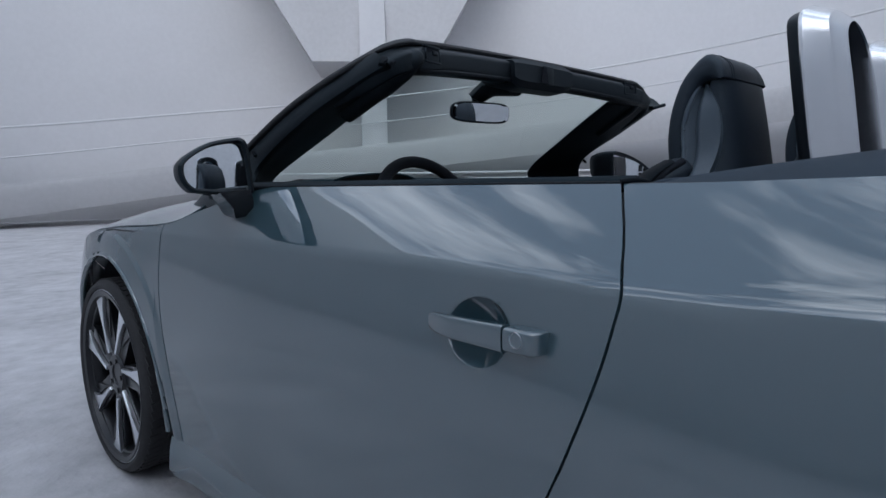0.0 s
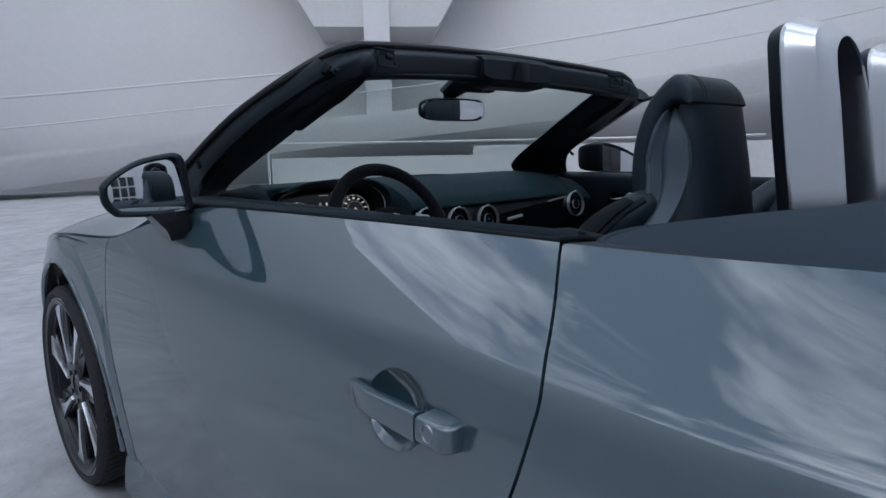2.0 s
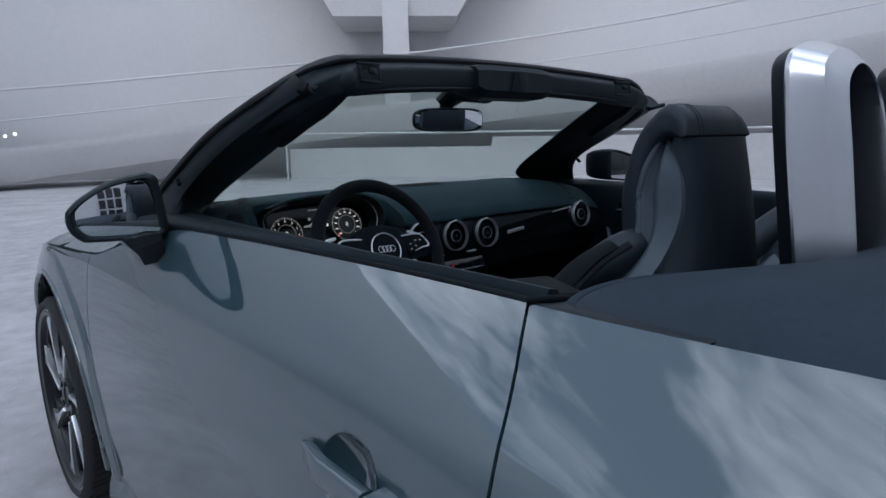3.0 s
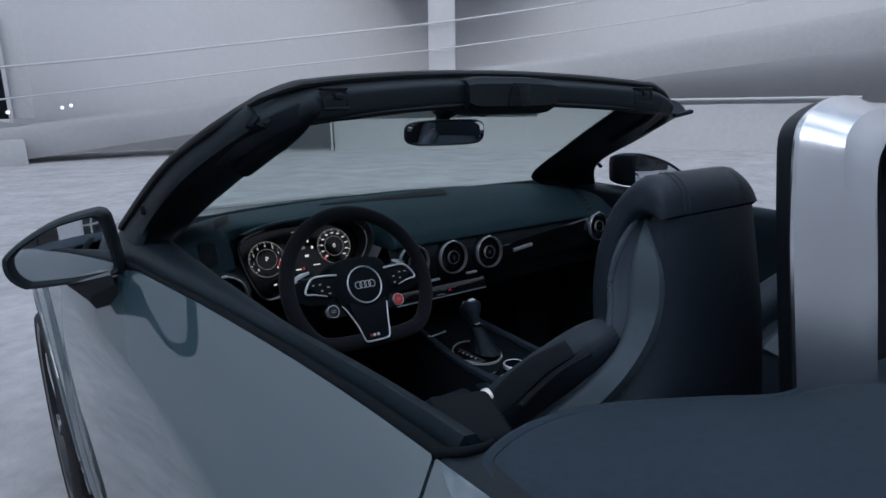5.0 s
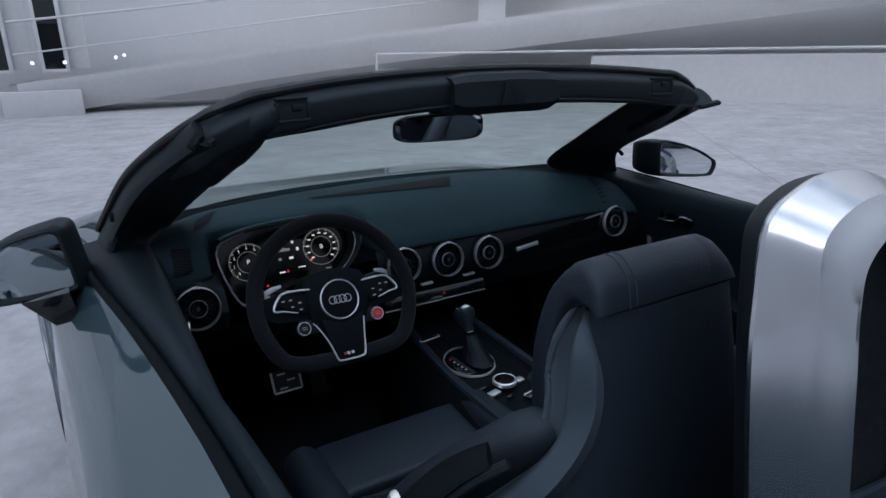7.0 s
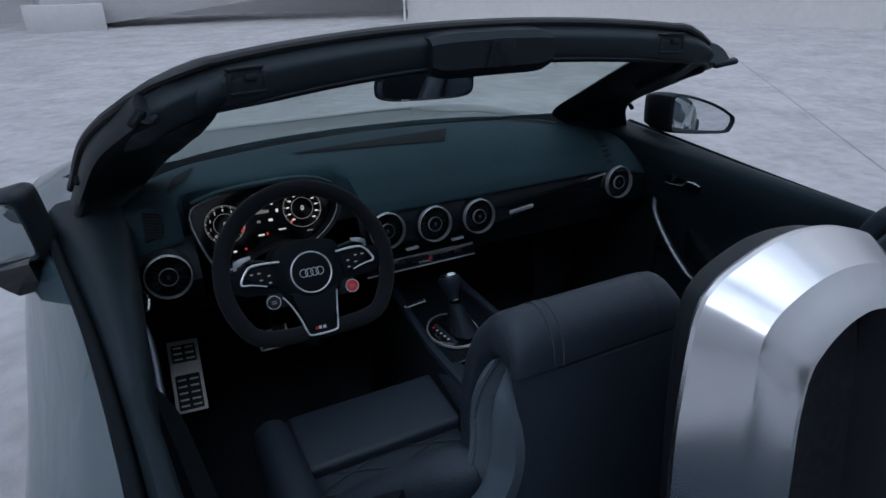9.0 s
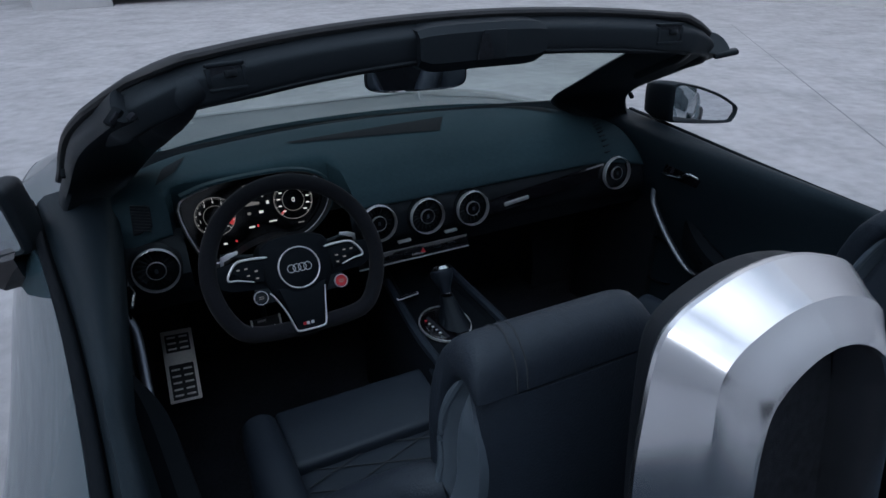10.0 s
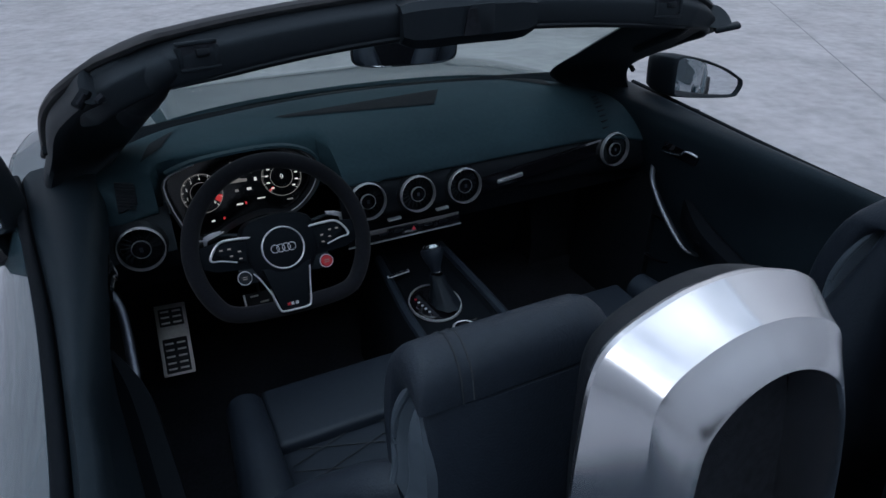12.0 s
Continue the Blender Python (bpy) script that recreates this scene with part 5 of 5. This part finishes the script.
def foot_well():
    part("cabin_floor", box((1.62, 1.55, 0.04), pose(0, -1.05, 0.245), 0.01), CARPET, car)
    part("firewall", box((1.62, 0.04, 0.6), pose(0, -0.30, 0.45, 20, 0, 0), 0.01), CARPET, car)
    for k in (-1, 1):
        part("kick_panel", box((0.03, 0.36, 0.72), pose(k * 0.742, -0.66, 0.52), 0.008), PLASTIC, car)
    m = axes((-0.6285, -0.5375, 0.4355), (1, 0.0, -0.08), (0, 0.147, 0.140))
    rest = part("foot_rest", box((0.080, 0.200, 0.006), m, 0.003), STEEL, car, "brushed steel foot rest with rubber pads")
    for y in (0.062, -0.045):
        h = 0.05 if y > 0 else 0.095
        part("rubber_field", box((0.062, h, 0.004), m @ pose(0, y, 0.003), 0.002), RUBBER, rest)
    for y in (0.078, 0.062, 0.046, -0.012, -0.030, -0.048, -0.066, -0.082):
        for x in (-0.015, 0.015):
            part("grip_stud", box((0.022, 0.005, 0.003), m @ pose(x, y, 0.006), 0.001), STEEL, rest)
    for x, w, h in ((-0.39, 0.078, 0.06), (-0.255, 0.05, 0.12)):
        mm = axes((x, -0.545 if h < 0.1 else -0.40, 0.49 if h < 0.1 else 0.40), (1, 0, 0), (0, 0.5, 0.86))
        ped = part("pedal", box((w, h, 0.008), mm, 0.004), RUBBER, car, "steel-edged rubber pedal")
        edge = STEEL if h < 0.1 else PLASTIC
        for e in (-1, 1):
            part("pedal_edge", box((0.006, h, 0.009), mm @ pose(e * w / 2, 0, 0.002), 0.002), edge, ped)
        part("pedal_edge", box((w, 0.006, 0.009), mm @ pose(0, -h / 2, 0.002), 0.002), edge, ped)
        for k in range(3):
            part("pedal_stud", box((w * 0.3, 0.005, 0.003), mm @ pose(-0.012 + 0.012 * (k % 2) * 2, -h / 3 + k * h / 3, 0.006), 0.001), edge, ped)
        part("pedal_arm", tube([mm @ Vector((0, 0, -0.01)), (x, -0.42, 0.62)], 0.009, 8), PLASTIC, ped)


def door_inside(side):
    """The inner face of a door: padded top, panel, arm rest and pulls."""
    def bx(y):
        return half_width(y, 0.966)
    ys = steps(-1.735, -0.56, 44)
    k = side
    belt = []
    for y in ys:
        b = bx(y)
        belt.append([Vector((k * (b + dx), y, z)) for dx, z in ((-0.0005, 0.950), (-0.0005, 0.9655), (-0.003, 0.9685), (-0.008, 0.9700), (-0.014, 0.9695), (-0.0175, 0.966), (-0.019, 0.945))])
    strip = part("belt_strip", loft(belt), GRIP, car, "dark rubber strip along the door top", sharp=75)
    groove = [Vector((k * (bx(y) - 0.024), y, 0.951)) for y in ys]
    part("belt_lip", tube(groove, 0.006, 8), GRIP, strip)
    end = spline([(k * bx(-1.735), -1.728, 0.968), (k * (bx(-1.735) - 0.02), -1.745, 0.970), (k * (bx(-1.735) - 0.055), -1.742, 0.964), (k * (bx(-1.735) - 0.075), -1.715, 0.955)], 5)
    part("belt_end", tube(end, lambda t: 0.0055 - 0.002 * t, 10), GRIP, strip)
    def shoulder(y):
        """Where the padded door top rolls over towards the cabin."""
        return min(0.680, bx(y) - 0.042)
    inner = []
    for y in ys:
        x0, e = bx(y) - 0.030, shoulder(y)
        top = [(x0, 0.935), (x0 - 0.001, 0.955)] + [(x0 + (e - x0) * f, z) for f, z in ((0.10, 0.9645), (0.3, 0.9685), (0.6, 0.9675), (0.82, 0.9625), (0.94, 0.955), (1.0, 0.940), (1.0, 0.915))]
        low = [(min(e + 0.008, x0), 0.87), (min(e + 0.020, x0 - 0.012), 0.83), (x0 - 0.020, 0.72), (x0 - 0.015, 0.6), (x0 - 0.01, 0.22)]
        inner.append([Vector((k * x, y, z)) for x, z in top + low])
    pan = part("door_lining", loft(inner, closed=False), LINING, car, "black leather door lining", sharp=60)
    thick(pan, 0.01, 1.0)
    def wall(y, out=0.0, z=0.7):
        b, e = bx(y), shoulder(y)
        x = float(np.interp(z, (0.22, 0.6, 0.72, 0.83, 0.865, 0.905, 0.935), (b - 0.04, b - 0.045, b - 0.050, e + 0.024, e + 0.010, e + 0.001, e)))
        return k * (x - 0.010 - out)
    arm = []
    for y in steps(-1.62, -0.96, 24):
        t = (y + 1.62) / 0.66
        z = 0.70 - 0.04 * math.sin(t * math.pi) + 0.05 * t
        o = 0.045 * math.sin(min(1, t * 6) * math.pi / 2) * math.sin(min(1, (1 - t) * 4) * math.pi / 2) + 0.01
        arm.append([Vector((wall(y) - k * dx * o, y, z + dz)) for dx, dz in ((-0.3, 0.0), (0.4, 0.022), (0.95, 0.012), (1.0, -0.012), (0.7, -0.06), (-0.3, -0.09))])
    # GRIP is darker than the lining: the shade on the arm rest as colour
    part("arm_rest", loft(arm), GRIP, pan, "padded black arm rest, coloured darker for its shade")
    part("grab_handle", tube(spline([(wall(-0.84, 0.0, 0.81), -0.84, 0.815), (wall(-0.87, 0.035, 0.77), -0.87, 0.775), (wall(-0.94, 0.045, 0.7), -0.94, 0.70), (wall(-1.02, 0.03, 0.64), -1.02, 0.64), (wall(-1.05, 0.0, 0.63), -1.05, 0.625)], 6), lambda t: 0.007 + 0.003 * math.sin(t * math.pi), 12, flat=0.7), DULL, pan, "satin metal grab handle")
    part("release_bezel", tube(spline([(wall(-0.895, 0.006, 0.882), -0.895, 0.882), (wall(-0.93, 0.012, 0.887), -0.93, 0.887), (wall(-0.965, 0.012, 0.894), -0.965, 0.894), (wall(-0.985, 0.010, 0.910), -0.985, 0.910), (wall(-1.02, 0.006, 0.906), -1.02, 0.906)], 4), 0.0035, 8), CHROME, pan, "bright inner door release")
    part("release_cup", prism([(-0.06, -0.012), (0.06, -0.012), (0.07, 0.012), (-0.05, 0.02)], 0.004, axes((wall(-0.95, 0.0, 0.89), -0.95, 0.89), (0, -k, 0), (0, 0, 1))), GLOSS, pan)
    part("speaker_ring", tube([Vector((wall(-0.86, 0.004), -0.86 + 0.10 * math.cos(a), 0.58 + 0.07 * math.sin(a))) for a in (2 * math.pi * i / 36 for i in range(36))], 0.004, 6, closed=True), GLOSS, pan)
    for i in range(2):
        part("window_key", box((0.03, 0.012, 0.006), pose(wall(-1.1, 0.045), -1.10 - 0.035 * i, 0.70, 0, 0, 90), 0.002), CHROME, pan)


def seat(side):
    """A sports seat with one-piece backrest."""
    cx, bcx = side * 0.297, side * 0.290
    st = empty("car_seat", car)
    tagged(st, "black leather sports seat with grey side shell")

    def ring(z, y0, y1, xl, xr, n=3.0):
        pts = []
        for i in range(40):
            a = 2 * math.pi * i / 40
            c, s = math.cos(a), math.sin(a)
            mid, w0 = (xl + xr) / 2, (xr - xl) / 2
            pts.append(Vector((-side * (mid + w0 * math.copysign(abs(c) ** (2 / n), c)), (y0 + y1) / 2 + (y0 - y1) / 2 * math.copysign(abs(s) ** (2 / n), s), z)))
        return pts
    rows = ((0.50, -1.48, -1.70, -0.52, -0.08), (0.62, -1.49, -1.725, -0.525, -0.075), (0.75, -1.52, -1.75, -0.52, -0.08), (0.84, -1.56, -1.765, -0.487, -0.105), (0.90, -1.58, -1.765, -0.436, -0.128), (0.95, -1.61, -1.764, -0.405, -0.147), (1.0, -1.65, -1.760, -0.386, -0.163), (1.05, -1.67, -1.755, -0.383, -0.178), (1.10, -1.685, -1.748, -0.383, -0.190), (1.143, -1.70, -1.739, -0.382, -0.198))
    part("backrest", loft([ring(*r) for r in rows]), LEATHER, st, sharp=70)
    # arched head pad: outer and inner edge of its section, front foot to rear seam
    outer = spline([(0, y, z) for y, z in ((-1.640, 0.985), (-1.635, 1.045), (-1.642, 1.100), (-1.664, 1.154), (-1.702, 1.189), (-1.730, 1.174), (-1.738, 1.146))], 3)
    inner = spline([(0, y, z) for y, z in ((-1.676, 0.985), (-1.671, 1.05), (-1.677, 1.100), (-1.688, 1.130), (-1.703, 1.143), (-1.716, 1.144), (-1.728, 1.142))], 3)

    def arch(x, f, drop=0.0):
        mid = [(p + q) / 2 for p, q in zip(outer, inner)]
        o = [Vector((x, *(m + (p - m) * f).yz)) for p, m in zip(outer, mid)]
        i = [Vector((x, *(m + (q - m) * f).yz)) for q, m in zip(inner, mid)]
        return [p - Vector((0, 0, drop * max(0.0, (p.z - 1.146) / 0.044))) for p in o + i[::-1]]
    half = 0.096
    ends = ((1.0, 0.45, 0.006), (0.985, 0.68, 0.004), (0.95, 0.87, 0.002), (0.89, 0.98, 0.0), (0.8, 1.0, 0.0))
    far = ((0.72, 1.0, 0.001), (0.83, 0.985, 0.006), (0.91, 0.92, 0.013), (0.96, 0.80, 0.020), (0.99, 0.62, 0.027), (1.0, 0.35, 0.032))
    rows2 = [(-q, f, d) for q, f, d in ends] + [(-0.63, 1.0, 0.0), (-0.595, 1.006, 0.0), (-0.57, 0.972, 0.0), (-0.545, 1.006, 0.0), (0.55, 1.008, 0.0), (0.58, 0.978, 0.0), (0.61, 1.006, 0.0)] + list(far)
    if side > 0:
        rows2 = [(-q, f, d) for q, f, d in rows2[::-1]]
    pad = part("head_pad", loft([arch(cx + half * q, f, d) for q, f, d in rows2]), LEATHER, st, "stitched black leather head pad", sharp=60)
    for q in (-0.62, -0.52):
        path = arch(cx - side * half * q, 1.010)
        part("stitching", tube(path[2:19], 0.0010, 5), SEAM, pad)
    part("rear_seam", tube([Vector((cx + half * q, -1.734, 1.1445)) for q in steps(-0.9, 0.93, 12)], 0.0022, 6), CARPET, pad)
    # recessed grey shell on each flank, an S running down to the shoulder
    front = ((0.080, -1.690, 1.140), (0.090, -1.676, 1.10), (0.092, -1.668, 1.06), (0.095, -1.672, 1.02), (0.106, -1.672, 0.985), (0.132, -1.655, 0.945), (0.170, -1.628, 0.90), (0.204, -1.598, 0.84))
    rear = ((0.083, -1.706, 1.138), (0.086, -1.726, 1.10), (0.087, -1.733, 1.07), (0.089, -1.733, 1.03), (0.104, -1.725, 0.985), (0.131, -1.709, 0.94), (0.170, -1.676, 0.885), (0.204, -1.648, 0.83))
    for s in (-1, 1):
        L = spline([(cx + s * x, y, z) for x, y, z in front], 5)
        R = spline([(cx + s * x, y, z) for x, y, z in rear], 5)
        rings = []
        for p, q in zip(L, R):
            ring = []
            deep = 0.010 * math.exp(-((p.z - 1.145) / 0.03) ** 2)
            for i in range(17):
                t = i / 16
                ring.append(p + (q - p) * t + Vector((s * (0.004 - 0.013 * math.exp(-((t - 0.24) / 0.12) ** 2) - deep * math.sin(math.pi * t)), 0, 0)))
            for i in range(17):
                ring.append(p + (q - p) * (1 - i / 16) - Vector((s * 0.030, 0, 0.004)))
            rings.append(ring)
        shell = part("side_shell", loft(rings), SHELL, st, "smooth grey side shell", sharp=50)
        part("shell_edge", tube([p + Vector((s * 0.002, 0, 0)) for p in L], 0.0045, 8), SHELL, shell)
    # bolsters and base
    for s in (-1, 1):
        bol = spline([(cx + s * 0.20, -1.50, 0.62), (cx + s * 0.215, -1.52, 0.76), (cx + s * 0.185, -1.575, 0.87), (cx + s * 0.12, -1.645, 0.965), (cx + s * 0.085, -1.67, 0.99)], 6)
        part("back_bolster", tube(bol, lambda t: 0.055 - 0.032 * t, 14), LEATHER, st)
        bol = [(cx + s * 0.205, y, 0.575 + 0.02 * math.sin((y + 1.5) * 5)) for y in steps(-1.52, -1.06, 10)]
        part("seat_bolster", tube(bol, lambda t: 0.055 - 0.018 * t, 14), LEATHER, st)
    cush = []
    for y in steps(-1.55, -1.05, 14):
        z = 0.545 + 0.02 * (y + 1.55) / 0.5
        cush.append([Vector((cx + x, y, zz)) for x, zz in ((-0.19, 0.40), (-0.19, z - 0.015), (-0.165, z), (0.165, z), (0.19, z - 0.015), (0.19, 0.40))])
    part("seat_cushion", loft(cush), LEATHER, st)
    for i in range(7):
        for sgn in (-1, 1):
            y = -1.50 + 0.055 * i
            z0 = 0.547 + 0.02 * (y + 1.55) / 0.5
            part("quilt_seam", tube([(cx - sgn * 0.15, y - 0.05, z0), (cx + sgn * 0.15, y + 0.05, z0 + 0.002)], 0.0014, 5), SEAM, st)
    part("thigh_rest", box((0.34, 0.165, 0.05), pose(cx, -1.10, 0.563, 3, 0, 0), 0.014, 3), LEATHER, st, "extending black thigh rest")
    part("seat_base", box((0.42, 0.5, 0.16), pose(cx, -1.3, 0.34), 0.03), PLASTIC, st)
    # belt over the shoulder wing
    guide = spline([(side * 0.556, -1.648, 0.936), (side * 0.536, -1.655, 0.955), (side * 0.508, -1.668, 0.980), (side * 0.478, -1.686, 1.000)], 6)
    belt = part("seat_belt", tube(guide, lambda t: 0.020 + 0.005 * math.sin(math.pi * t), 14, flat=0.28), GRIP, st, "black seat belt in its leather guide")
    part("belt_slot", tube([p + Vector((-side * 0.006, -0.024, 0.002)) for p in guide[3:]], 0.006, 8), CARPET, belt)
    part("belt_stud", turned([(0.011, 0), (0.011, 0.004), (0.008, 0.008), (0, 0.009)], 20, axes((side * 0.553, -1.632, 0.94), (0, side, 0), (0, 0.3, 1))), STEEL, belt, "small bright belt stud")


def roll_hoop(side):
    """A polished roll hoop: a flat band, a rear flange sloping into the opening, black padding."""
    hoop = empty("roll_hoop", car)
    tagged(hoop, "polished aluminium roll hoop with black padding")
    cx = side * 0.213

    def outline(half):
        run = spline([(x, z, 0) for x, z in half], 6)
        return [Vector((-p.x, 0, p.y)) for p in run] + [Vector((p.x, 0, p.y)) for p in run[-2::-1]]
    front = outline(((0.118, 0.88), (0.120, 0.98), (0.119, 1.12), (0.111, 1.19), (0.101, 1.234), (0.084, 1.253), (0.056, 1.264), (0.028, 1.271), (0.0, 1.273)))
    ridge = outline(((0.092, 0.88), (0.092, 0.98), (0.090, 1.12), (0.087, 1.19), (0.082, 1.225), (0.068, 1.241), (0.046, 1.251), (0.023, 1.257), (0.0, 1.259)))
    inner = outline(((0.076, 0.88), (0.076, 0.98), (0.072, 1.12), (0.067, 1.175), (0.058, 1.206), (0.045, 1.220), (0.030, 1.229), (0.015, 1.234), (0.0, 1.236)))

    def lean(z):
        return -1.822 - 0.14 * (1.24 - z)

    def sweep(section):
        rings = []
        for f, r, i in zip(front, ridge, inner):
            at = Vector((cx, lean(f.z), 0))
            rings.append([at + f + (r - f) * u + (i - r) * v + Vector((0, dy, 0)) for u, v, dy in section])
        return loft(rings)
    # each row: share of the way to the ridge, share from there to the inner edge, depth
    band = ((1.0, 0.3, 0.0), (0.45, 0.0, 0.0), (0.12, 0.0, -0.001), (0.02, 0.0, -0.004), (0.0, 0.0, -0.008), (0.33, 0.0, -0.019), (0.68, 0.0, -0.030), (0.90, 0.0, -0.0385), (1.0, 0.0, -0.0425), (1.0, 0.10, -0.0445),
            (1.0, 0.30, -0.0495), (1.0, 0.60, -0.0575), (1.0, 0.85, -0.0635), (1.0, 0.96, -0.065), (1.0, 1.0, -0.062), (1.0, 1.0, -0.04), (1.0, 0.9, -0.01))
    padding = ((1.0, 0.2, 0.021), (0.68, 0.0, 0.020), (0.50, 0.0, 0.015), (0.38, 0.0, 0.0005), (1.0, 1.0, 0.0005), (1.0, 0.9, 0.018))
    part("hoop_band", sweep(band), ALU, hoop, "polished aluminium hoop", sharp=17)
    part("hoop_padding", sweep(padding), PLASTIC, hoop, "black padding on the hoop front")
    inside = [(p.x * 1.04, p.z + 0.002) for p in inner[1:-1:2]]
    web = prism(inside, 0.006, axes((cx, lean(0) - 0.012, 0), (1, 0, 0), (0, 0.14, 1)))
    part("hoop_infill", web, CARPET, hoop, "black infill inside the hoop")


dash = dashboard()
for p, r, t in (((-0.621, -0.80, 0.861), 0.047, 0), ((-0.132, -0.797, 0.862), 0.045, 0), ((-0.005, -0.797, 0.855), 0.045, 0), ((0.122, -0.797, 0.851), 0.045, 0), ((0.582, -0.80, 0.868), 0.046, 0)):
    air_vent(p, r, car, 8, t)
cluster(dash)
steering_wheel()
console()
foot_well()
for s in (-1, 1):
    door_inside(s)
    seat(s)
    roll_hoop(s)
